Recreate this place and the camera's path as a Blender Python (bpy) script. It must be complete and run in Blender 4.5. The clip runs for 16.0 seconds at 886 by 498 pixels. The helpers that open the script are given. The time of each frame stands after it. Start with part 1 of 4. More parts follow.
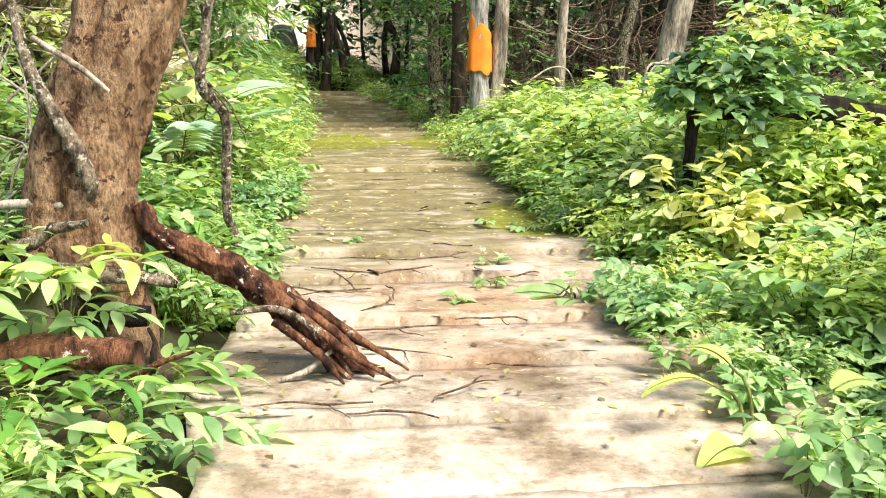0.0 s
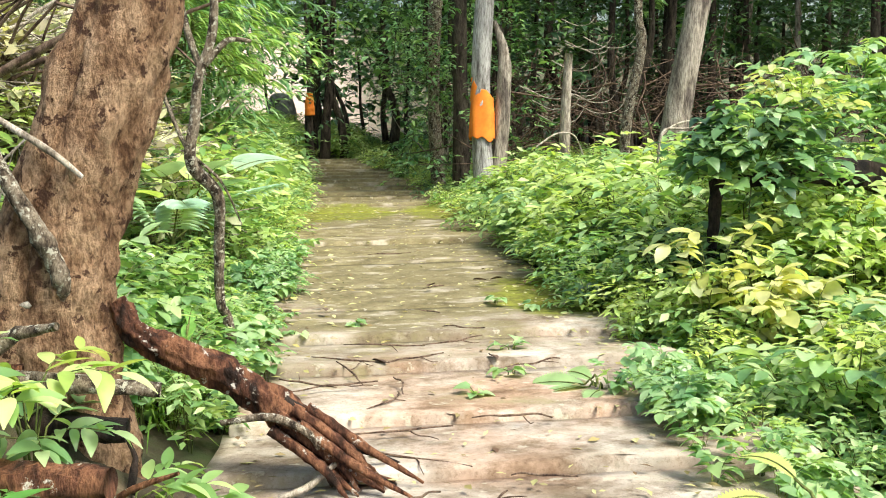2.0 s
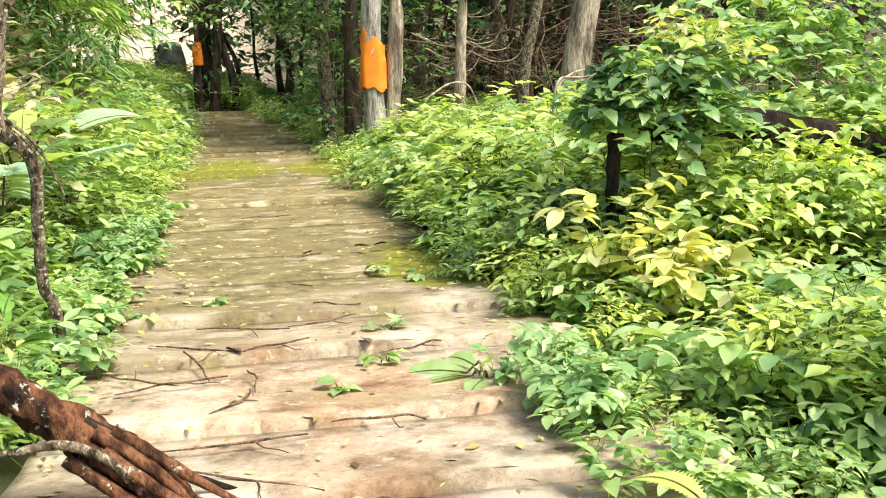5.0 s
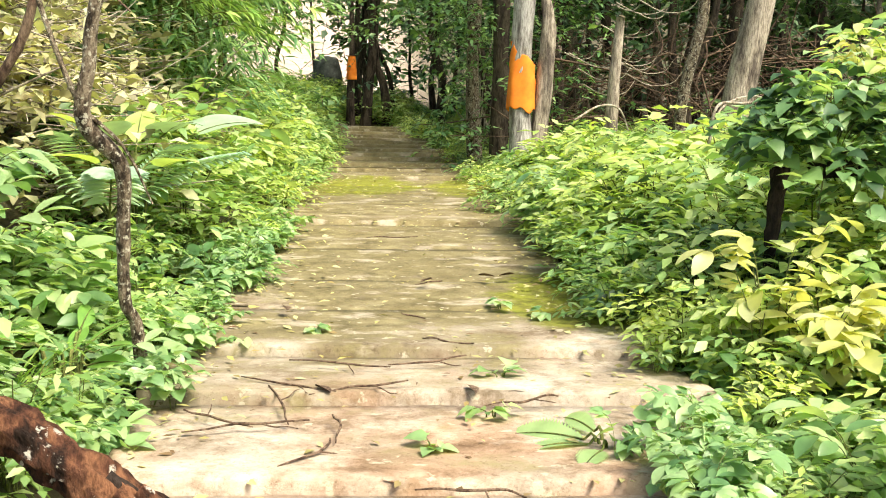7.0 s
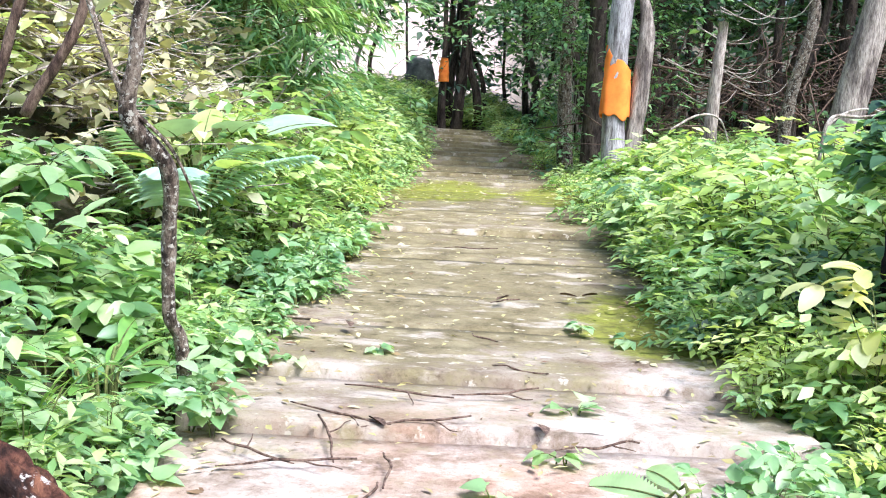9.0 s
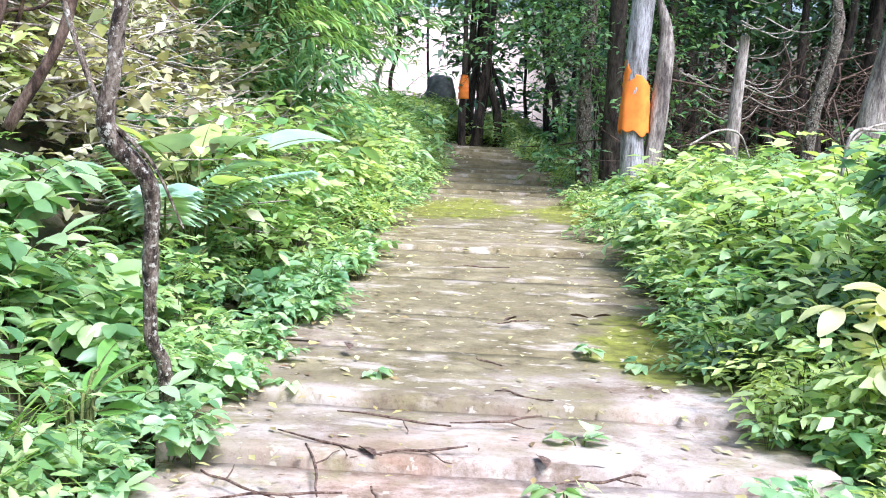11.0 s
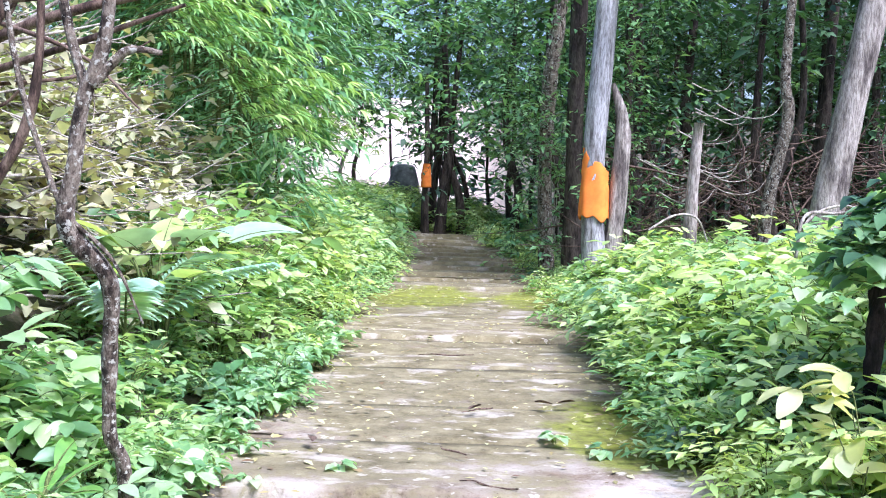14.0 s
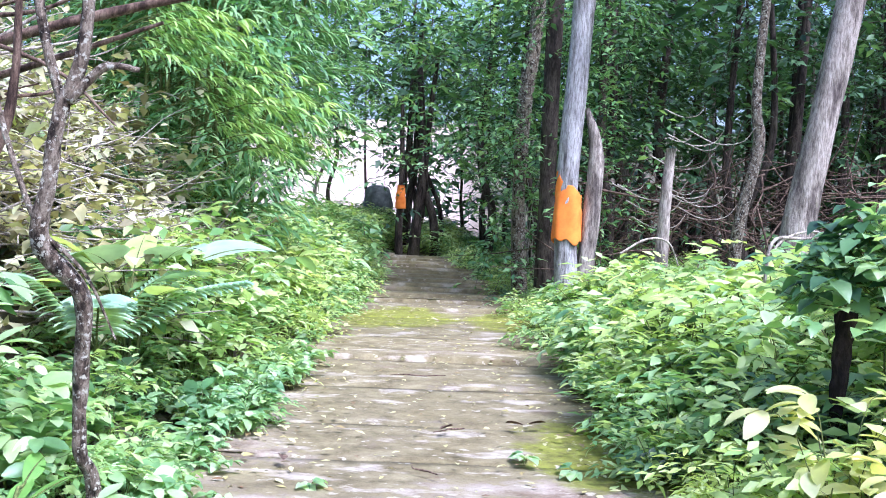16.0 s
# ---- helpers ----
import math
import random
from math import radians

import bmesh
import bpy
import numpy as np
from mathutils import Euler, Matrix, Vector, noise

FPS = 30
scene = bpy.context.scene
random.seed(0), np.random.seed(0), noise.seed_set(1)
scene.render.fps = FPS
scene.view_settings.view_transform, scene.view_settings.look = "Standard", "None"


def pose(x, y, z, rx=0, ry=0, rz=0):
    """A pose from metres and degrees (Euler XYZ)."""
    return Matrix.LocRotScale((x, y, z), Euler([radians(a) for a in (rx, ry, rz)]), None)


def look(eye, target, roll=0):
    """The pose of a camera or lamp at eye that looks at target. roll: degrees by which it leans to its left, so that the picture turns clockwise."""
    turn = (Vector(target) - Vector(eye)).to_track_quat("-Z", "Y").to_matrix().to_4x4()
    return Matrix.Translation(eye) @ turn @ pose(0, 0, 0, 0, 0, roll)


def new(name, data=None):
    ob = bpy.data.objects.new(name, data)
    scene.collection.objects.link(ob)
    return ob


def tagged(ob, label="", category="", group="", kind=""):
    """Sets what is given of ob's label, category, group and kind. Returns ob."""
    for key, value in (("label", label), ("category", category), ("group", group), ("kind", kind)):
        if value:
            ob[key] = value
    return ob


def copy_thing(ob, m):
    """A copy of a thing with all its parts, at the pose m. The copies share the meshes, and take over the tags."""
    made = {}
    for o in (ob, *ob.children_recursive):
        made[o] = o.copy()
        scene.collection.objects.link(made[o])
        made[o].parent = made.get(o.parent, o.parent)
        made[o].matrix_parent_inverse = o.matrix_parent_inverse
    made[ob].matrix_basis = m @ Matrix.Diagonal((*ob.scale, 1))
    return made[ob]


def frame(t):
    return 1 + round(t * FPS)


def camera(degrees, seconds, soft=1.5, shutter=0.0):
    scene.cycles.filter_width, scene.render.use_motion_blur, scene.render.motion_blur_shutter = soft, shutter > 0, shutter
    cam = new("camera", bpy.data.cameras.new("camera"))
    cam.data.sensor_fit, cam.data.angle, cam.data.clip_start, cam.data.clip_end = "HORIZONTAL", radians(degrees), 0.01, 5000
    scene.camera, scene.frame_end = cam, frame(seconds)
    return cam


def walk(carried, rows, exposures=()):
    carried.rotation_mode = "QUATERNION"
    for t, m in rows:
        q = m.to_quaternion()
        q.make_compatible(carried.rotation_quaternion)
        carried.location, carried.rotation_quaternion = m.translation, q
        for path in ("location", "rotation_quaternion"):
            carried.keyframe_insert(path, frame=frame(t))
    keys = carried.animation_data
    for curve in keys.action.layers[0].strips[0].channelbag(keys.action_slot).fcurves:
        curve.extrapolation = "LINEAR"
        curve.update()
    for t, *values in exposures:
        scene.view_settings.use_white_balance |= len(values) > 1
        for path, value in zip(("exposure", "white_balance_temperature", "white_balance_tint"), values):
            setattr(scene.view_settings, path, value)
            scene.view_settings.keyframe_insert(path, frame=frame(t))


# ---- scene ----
cam = camera(46.3, 16.0, soft=1.0)
PATH = [
    (0, (0.061, 0.013, 1.528), (0.589, 4.883, 0.529), 0.27),
    (0.5, (0.066, 0.165, 1.513), (0.497, 5.071, 0.653), 0.04),
    (1, (0.088, 0.280, 1.518), (0.471, 5.210, 0.782), -0.58),
    (1.5, (0.082, 0.398, 1.534), (0.508, 5.330, 0.828), -0.68),
    (2, (0.055, 0.541, 1.558), (0.588, 5.463, 0.858), -0.73),
    (2.5, (0.032, 0.664, 1.563), (0.776, 5.556, 0.844), -1.14),
    (3, (0.053, 0.770, 1.559), (1.045, 5.606, 0.766), -1.70),
    (3.2, (0.076, 0.807, 1.557), (1.108, 5.632, 0.745), -1.76),
    (5.3, (0.399, 1.380, 1.537), (1.327, 6.201, 0.589), -0.71),
    (5.5, (0.410, 1.447, 1.536), (1.305, 6.275, 0.589), -0.50),
    (6, (0.457, 1.615, 1.512), (1.153, 6.482, 0.605), 0.21),
    (6.5, (0.562, 1.786, 1.476), (0.981, 6.695, 0.628), 0.65),
    (7, (0.605, 1.936, 1.478), (0.863, 6.858, 0.640), 1.17),
    (7.5, (0.623, 2.071, 1.509), (0.751, 6.995, 0.654), 1.54),
    (8, (0.629, 2.189, 1.508), (0.658, 7.116, 0.654), 1.94),
    (8.5, (0.654, 2.300, 1.512), (0.577, 7.225, 0.651), 2.19),
    (9, (0.697, 2.416, 1.473), (0.522, 7.343, 0.637), 2.43),
    (11.5, (0.820, 2.663, 1.446), (0.522, 7.602, 0.725), 2.27),
    (12, (0.833, 2.650, 1.449), (0.571, 7.598, 0.782), 1.86),
    (12.5, (0.832, 2.637, 1.452), (0.605, 7.596, 0.849), 1.58),
    (13, (0.825, 2.631, 1.461), (0.620, 7.601, 0.953), 1.43),
    (13.5, (0.825, 2.631, 1.465), (0.645, 7.612, 1.076), 1.35),
    (14, (0.825, 2.622, 1.462), (0.680, 7.608, 1.128), 1.37),
    (14.5, (0.819, 2.609, 1.464), (0.712, 7.598, 1.161), 1.47),
    (15, (0.822, 2.605, 1.462), (0.747, 7.597, 1.191), 1.66),
    (15.5, (0.821, 2.598, 1.459), (0.779, 7.592, 1.220), 1.93),
    (16, (0.827, 2.584, 1.454), (0.806, 7.579, 1.230), 2.14),
]
EXPOSURES = [(0, 0.90, 7000, 5), (1.0, 0.82, 6900, 4), (1.6, 0.76, 6500, 3), (3, 0.80, 7000, 3), (7, 0.92, 7400, 4), (8, 1.02, 5800, 12), (11.5, 1.05, 5250, 20), (16, 1.08, 5000, 25)]
walk(cam, [(t, look(eye, target, roll)) for t, eye, target, roll in PATH], EXPOSURES)

# ---- world and sun: bright, hazy daylight ----
world = bpy.data.worlds.new("sky")
scene.world = world
world.use_nodes = True
wn = world.node_tree.nodes
sky = wn.new("ShaderNodeTexSky")
sky.sky_type = "NISHITA"
sky.sun_disc = False
sky.sun_elevation, sky.sun_rotation = radians(56), radians(135)
sky.dust_density = 4.0
world.node_tree.links.new(sky.outputs[0], wn["Background"].inputs[0])
wn["Background"].inputs[1].default_value = 0.15
sun = new("sun", bpy.data.lights.new("sun", "SUN"))
sun.data.energy, sun.data.angle, sun.data.color = 3.6, radians(24), (1.0, 0.96, 0.88)
SUN_UP, SUN_ROUND = radians(56), radians(135)
sun.matrix_world = look((20 * math.cos(SUN_UP) * math.sin(SUN_ROUND), 20 * math.cos(SUN_UP) * math.cos(SUN_ROUND), 20 * math.sin(SUN_UP)), (0, 0, 0))

rng = np.random.default_rng(7)


# ---- materials ----
def material(name, build):
    m = bpy.data.materials.new(name)
    m.use_nodes = True
    nt = m.node_tree
    build(nt, nt.nodes, nt.links, nt.nodes["Principled BSDF"])
    return m


def ramp(nodes, links, src, stops):
    r = nodes.new("ShaderNodeValToRGB")
    e = r.color_ramp.elements
    while len(e) < len(stops):
        e.new(0.5)
    for el, (p, col) in zip(e, stops):
        el.position, el.color = p, (*col, 1)
    links.new(src, r.inputs[0])
    return r.outputs[0]


def noise_tex(nodes, links, scale, detail=6.0, rough=0.6, stretch=None, coord="Object"):
    c = nodes.new("ShaderNodeTexCoord").outputs[coord] if coord != "World" else nodes.new("ShaderNodeNewGeometry").outputs["Position"]
    if stretch:
        mp = nodes.new("ShaderNodeMapping")
        mp.inputs["Scale"].default_value = stretch
        links.new(c, mp.inputs[0])
        c = mp.outputs[0]
    n = nodes.new("ShaderNodeTexNoise")
    n.inputs["Scale"].default_value, n.inputs["Detail"].default_value, n.inputs["Roughness"].default_value = scale, detail, rough
    links.new(c, n.inputs["Vector"])
    return n.outputs["Fac"]


def mix(nodes, links, fac, a, b, blend="MIX"):
    n = nodes.new("ShaderNodeMix")
    n.data_type, n.blend_type = "RGBA", blend
    for v, s in ((fac, n.inputs[0]), (a, n.inputs[6]), (b, n.inputs[7])):
        if isinstance(v, (int, float)):
            s.default_value = v
        elif isinstance(v, tuple):
            s.default_value = (*v, 1)
        else:
            links.new(v, s)
    return n.outputs[2]


def bump(nodes, links, bsdf, height, strength, distance):
    b = nodes.new("ShaderNodeBump")
    b.inputs["Strength"].default_value, b.inputs["Distance"].default_value = strength, distance
    links.new(height, b.inputs["Height"])
    links.new(b.outputs[0], bsdf.inputs["Normal"])


def leaf_material(name, dark, mid, light, gloss=0.45, through_light=0.42):
    """Leaves: each one its own shade, blotched, with light shining through."""
    def build(nt, nodes, links, bsdf):
        geo = nodes.new("ShaderNodeNewGeometry").outputs["Random Per Island"]
        col = ramp(nodes, links, geo, [(0.0, dark), (0.45, mid), (0.85, light), (1.0, light)])
        blot = ramp(nodes, links, noise_tex(nodes, links, 9.0, 3.0), [(0.3, (0.72, 0.75, 0.7)), (0.7, (1.0, 1.0, 1.0))])
        wide = ramp(nodes, links, noise_tex(nodes, links, 0.9, 3.0, coord="World"), [(0.35, (0.82, 0.9, 0.9)), (0.65, (1.1, 1.06, 0.9))])
        col = mix(nodes, links, 1.0, col, blot, "MULTIPLY")
        col = mix(nodes, links, 1.0, col, wide, "MULTIPLY")
        links.new(col, bsdf.inputs["Base Color"])
        bsdf.inputs["Roughness"].default_value = gloss
        bsdf.inputs["Specular IOR Level"].default_value = 0.75
        tr = nodes.new("ShaderNodeBsdfTranslucent")
        links.new(mix(nodes, links, 1.0, col, (1.25, 1.25, 0.55), "MULTIPLY"), tr.inputs[0])
        ms = nodes.new("ShaderNodeMixShader")
        ms.inputs[0].default_value = through_light
        links.new(bsdf.outputs[0], ms.inputs[1])
        links.new(tr.outputs[0], ms.inputs[2])
        links.new(ms.outputs[0], nodes["Material Output"].inputs[0])
    return material(name, build)


def bark_material(name, dark, mid, light, scale=6.0, depth=0.02, stretch=(1, 1, 0.3), lichen=None):
    def build(nt, nodes, links, bsdf):
        big = noise_tex(nodes, links, scale, 8.0, 0.65, stretch)
        fine = noise_tex(nodes, links, scale * 7, 6.0, 0.7, stretch)
        col = ramp(nodes, links, big, [(0.38, dark), (0.47, mid), (0.57, light), (0.72, mid)])
        col = mix(nodes, links, 0.7, col, ramp(nodes, links, fine, [(0.40, (0.35, 0.32, 0.3)), (0.56, (1.15, 1.15, 1.15))]), "MULTIPLY")
        if lichen:
            spots = ramp(nodes, links, noise_tex(nodes, links, scale * 1.7, 5.0, 0.7), [(lichen[1], (0, 0, 0)), (lichen[1] + 0.05, (1, 1, 1))])
            col = mix(nodes, links, spots, col, lichen[0])
        links.new(col, bsdf.inputs["Base Color"])
        bsdf.inputs["Roughness"].default_value = 0.9
        bsdf.inputs["Specular IOR Level"].default_value = 0.2
        both = nodes.new("ShaderNodeMath")
        both.operation = "ADD"
        links.new(big, both.inputs[0])
        links.new(fine, both.inputs[1])
        bump(nodes, links, bsdf, both.outputs[0], 0.9, depth)
    return material(name, build)


def slab_build(nt, nodes, links, bsdf):
    pos = nodes.new("ShaderNodeNewGeometry").outputs["Position"]
    sep = nodes.new("ShaderNodeSeparateXYZ")
    links.new(pos, sep.inputs[0])

    def calc(op, p, q):
        n = nodes.new("ShaderNodeMath")
        n.operation = op
        for v, sock in ((p, n.inputs[0]), (q, n.inputs[1])):
            if isinstance(v, (int, float)):
                sock.default_value = v
            else:
                links.new(v, sock)
        return n.outputs[0]

    def span(axis, lo, hi, low, high):
        n = nodes.new("ShaderNodeMapRange")
        n.inputs["From Min"].default_value, n.inputs["From Max"].default_value = lo, hi
        n.inputs["To Min"].default_value, n.inputs["To Max"].default_value = low, high
        links.new(sep.outputs[axis], n.inputs[0])
        return n.outputs[0]

    def patch(x, y, rx, ry):
        """One at the middle of a growth of moss, zero at its rim and beyond."""
        dx = calc("MULTIPLY", calc("SUBTRACT", sep.outputs[0], x), 1 / rx)
        dy = calc("MULTIPLY", calc("SUBTRACT", sep.outputs[1], y), 1 / ry)
        far = calc("SQRT", calc("ADD", calc("MULTIPLY", dx, dx), calc("MULTIPLY", dy, dy)), 0.0)
        return calc("MAXIMUM", calc("SUBTRACT", 1.0, far), 0.0)

    base = ramp(nodes, links, noise_tex(nodes, links, 1.7, 9.0, 0.68, coord="World"), [(0.34, (0.18, 0.14, 0.10)), (0.43, (0.32, 0.265, 0.21)), (0.51, (0.45, 0.39, 0.335)), (0.63, (0.61, 0.56, 0.50))])
    rosy = ramp(nodes, links, calc("ADD", noise_tex(nodes, links, 1.2, 4.0, 0.6, coord="World"), calc("MULTIPLY", patch(1.0, 5.7, 1.2, 1.6), 0.3)), [(0.55, (1, 1, 1)), (0.75, (1.02, 0.84, 0.74))])
    col = mix(nodes, links, 1.0, base, rosy, "MULTIPLY")
    grime = ramp(nodes, links, noise_tex(nodes, links, 4.0, 10.0, 0.75, coord="World"), [(0.38, (0.45, 0.39, 0.29)), (0.52, (1, 1, 1))])
    col = mix(nodes, links, 0.8, col, grime, "MULTIPLY")
    # an olive-brown film of algae covers the walk beyond the first slabs
    film_of = calc("ADD", noise_tex(nodes, links, 1.0, 9.0, 0.72, coord="World"), span(1, 5.8, 8.4, -0.13, 0.09))
    where = ramp(nodes, links, film_of, [(0.42, (0, 0, 0)), (0.53, (0.92, 0.92, 0.92))])
    algae = ramp(nodes, links, noise_tex(nodes, links, 4.0, 8.0, 0.72, coord="World"), [(0.34, (0.105, 0.088, 0.042)), (0.5, (0.185, 0.157, 0.078)), (0.66, (0.275, 0.242, 0.13))])
    col = mix(nodes, links, where, col, algae)
    # bare worn patches and flakes of pale lichen
    worn = ramp(nodes, links, noise_tex(nodes, links, 2.6, 6.0, 0.62, (0.7, 1.2, 1.0), coord="World"), [(0.55, (0, 0, 0)), (0.63, (0.75, 0.75, 0.75))])
    col = mix(nodes, links, worn, col, mix(nodes, links, grime, (0.24, 0.205, 0.155), (0.47, 0.42, 0.35)))
    # bright moss in a few places of its own
    lush = calc("MAXIMUM", calc("MAXIMUM", patch(1.85, 8.6, 0.75, 1.3), patch(0.2, 15.4, 1.1, 1.5)), patch(1.65, 15.3, 0.8, 1.4))
    lime = ramp(nodes, links, calc("ADD", calc("MULTIPLY", lush, 0.55), calc("MULTIPLY", noise_tex(nodes, links, 2.2, 8.0, 0.75, coord="World"), 0.6)), [(0.42, (0, 0, 0)), (0.52, (0.9, 0.9, 0.9))])
    limecol = ramp(nodes, links, noise_tex(nodes, links, 12.0, 6.0, 0.7, coord="World"), [(0.35, (0.12, 0.12, 0.022)), (0.6, (0.23, 0.255, 0.03))])
    col = mix(nodes, links, lime, col, limecol)
    flakes = ramp(nodes, links, noise_tex(nodes, links, 9.0, 4.0, 0.6, (1.0, 1.3, 1.0), coord="World"), [(0.625, (0, 0, 0)), (0.665, (0.8, 0.8, 0.8))])
    col = mix(nodes, links, flakes, col, (0.48, 0.44, 0.35))
    speck = ramp(nodes, links, noise_tex(nodes, links, 42.0, 5.0, 0.8, coord="World"), [(0.33, (0.42, 0.36, 0.28)), (0.46, (1, 1, 1))])
    col = mix(nodes, links, 0.6, col, speck, "MULTIPLY")
    rnd = nodes.new("ShaderNodeObjectInfo").outputs["Random"]
    col = mix(nodes, links, 1.0, col, ramp(nodes, links, rnd, [(0, (0.86, 0.85, 0.83)), (1, (1.06, 1.03, 1.0))]), "MULTIPLY")
    links.new(col, bsdf.inputs["Base Color"])
    bsdf.inputs["Roughness"].default_value = 0.92
    bsdf.inputs["Specular IOR Level"].default_value = 0.25
    bump(nodes, links, bsdf, noise_tex(nodes, links, 18.0, 9.0, 0.72, coord="World"), 0.8, 0.012)


def ground_build(nt, nodes, links, bsdf):
    pos = nodes.new("ShaderNodeNewGeometry").outputs["Position"]
    sep = nodes.new("ShaderNodeSeparateXYZ")
    links.new(pos, sep.inputs[0])
    litter = ramp(nodes, links, noise_tex(nodes, links, 5.0, 9.0, 0.75, coord="World"), [(0.3, (0.03, 0.022, 0.014)), (0.5, (0.09, 0.065, 0.04)), (0.7, (0.2, 0.15, 0.09))])
    greens = ramp(nodes, links, noise_tex(nodes, links, 1.3, 6.0, 0.7, coord="World"), [(0.45, (0, 0, 0)), (0.6, (1, 1, 1))])
    col = mix(nodes, links, greens, litter, (0.05, 0.07, 0.02))
    far = nodes.new("ShaderNodeMapRange")
    far.inputs["From Min"].default_value, far.inputs["From Max"].default_value = 42.0, 48.0
    links.new(sep.outputs[1], far.inputs[0])
    earth = ramp(nodes, links, noise_tex(nodes, links, 0.5, 8.0, 0.7, coord="World"), [(0.3, (0.42, 0.30, 0.24)), (0.7, (0.6, 0.48, 0.40))])
    open_ground = nodes.new("ShaderNodeMapRange")
    open_ground.inputs["From Min"].default_value, open_ground.inputs["From Max"].default_value = 3.0, 0.0
    links.new(sep.outputs[0], open_ground.inputs[0])
    both = nodes.new("ShaderNodeMath")
    both.operation = "MULTIPLY"
    links.new(far.outputs[0], both.inputs[0])
    links.new(open_ground.outputs[0], both.inputs[1])
    col = mix(nodes, links, both.outputs[0], col, earth)
    links.new(col, bsdf.inputs["Base Color"])
    bsdf.inputs["Roughness"].default_value = 0.95
    bump(nodes, links, bsdf, noise_tex(nodes, links, 9.0, 8.0, 0.75, coord="World"), 1.0, 0.04)


def cloth_build(nt, nodes, links, bsdf):
    col = ramp(nodes, links, noise_tex(nodes, links, 5.0, 5.0), [(0.3, (0.75, 0.17, 0.015)), (0.7, (0.95, 0.29, 0.03))])
    links.new(col, bsdf.inputs["Base Color"])
    bsdf.inputs["Roughness"].default_value = 0.85
    bump(nodes, links, bsdf, noise_tex(nodes, links, 160.0, 2.0), 0.3, 0.002)


def rock_build(nt, nodes, links, bsdf):
    col = ramp(nodes, links, noise_tex(nodes, links, 3.0, 8.0, 0.7), [(0.35, (0.06, 0.065, 0.06)), (0.55, (0.16, 0.17, 0.165)), (0.72, (0.34, 0.35, 0.34))])
    links.new(col, bsdf.inputs["Base Color"])
    bsdf.inputs["Roughness"].default_value = 0.9
    bump(nodes, links, bsdf, noise_tex(nodes, links, 8.0, 8.0, 0.7), 0.8, 0.05)


SLAB = material("weathered_concrete", slab_build)
GROUND = material("leaf_litter_ground", ground_build)
CLOTH = material("orange_cloth", cloth_build)
ROCK = material("dark_rock", rock_build)
LEAF_WEED = leaf_material("weed_leaf", (0.16, 0.32, 0.10), (0.34, 0.51, 0.20), (0.56, 0.69, 0.34))
LEAF_VINE = leaf_material("vine_leaf", (0.15, 0.31, 0.13), (0.34, 0.53, 0.26), (0.55, 0.70, 0.42), 0.38)
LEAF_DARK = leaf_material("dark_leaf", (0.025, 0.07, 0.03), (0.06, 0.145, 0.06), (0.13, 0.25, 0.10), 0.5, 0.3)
LEAF_LIME = leaf_material("lime_leaf", (0.38, 0.52, 0.12), (0.56, 0.69, 0.22), (0.74, 0.81, 0.40))
LEAF_CREAM = leaf_material("pale_young_leaf", (0.60, 0.61, 0.22), (0.66, 0.65, 0.33), (0.74, 0.72, 0.48))
LEAF_GLOSS = leaf_material("glossy_leaf", (0.08, 0.24, 0.06), (0.16, 0.36, 0.08), (0.30, 0.48, 0.10), 0.3, 0.25)
LEAF_FERN = leaf_material("grey_green_frond", (0.36, 0.54, 0.38), (0.43, 0.61, 0.46), (0.52, 0.67, 0.53), 0.32, 0.25)
LEAF_BAMBOO = leaf_material("bamboo_leaf", (0.09, 0.23, 0.09), (0.20, 0.39, 0.16), (0.36, 0.55, 0.24), 0.45, 0.36)
LEAF_DRY = leaf_material("dry_leaf", (0.24, 0.20, 0.11), (0.52, 0.48, 0.29), (0.72, 0.71, 0.47), 0.6, 0.3)
LEAF_YOUNG = leaf_material("young_bamboo_leaf", (0.17, 0.34, 0.08), (0.31, 0.49, 0.13), (0.50, 0.65, 0.22), 0.4, 0.35)
LEAF_FALLEN = leaf_material("fallen_leaf", (0.14, 0.06, 0.03), (0.42, 0.36, 0.14), (0.6, 0.54, 0.28), 0.7, 0.1)
GRASS = leaf_material("grass_blade", (0.14, 0.28, 0.04), (0.27, 0.44, 0.08), (0.46, 0.58, 0.16))
STEM = bark_material("green_stem", (0.05, 0.07, 0.02), (0.11, 0.14, 0.04), (0.2, 0.22, 0.07), 20, 0.002)
BARK_TAN = bark_material("flaky_tan_bark", (0.12, 0.06, 0.03), (0.36, 0.215, 0.125), (0.52, 0.345, 0.215), 8.0, 0.06, (1, 1, 0.55), ((0.085, 0.042, 0.026), 0.56))
BARK_RED = bark_material("red_brown_rotten_bark", (0.025, 0.014, 0.01), (0.12, 0.05, 0.03), (0.28, 0.13, 0.07), 9.0, 0.03, (1, 1, 0.3), ((0.6, 0.55, 0.48), 0.60))
BARK_GREY = bark_material("grey_fissured_bark", (0.15, 0.135, 0.125), (0.34, 0.32, 0.31), (0.50, 0.48, 0.465), 9.0, 0.025, (1, 1, 0.16))
BARK_PALE = bark_material("pale_grey_brown_bark", (0.10, 0.08, 0.07), (0.26, 0.22, 0.18), (0.44, 0.38, 0.32), 7.0, 0.02, (1, 1, 0.2))
BARK_DARK = bark_material("dark_bark", (0.015, 0.012, 0.01), (0.05, 0.038, 0.03), (0.10, 0.08, 0.06), 8.0, 0.02, (1, 1, 0.25))
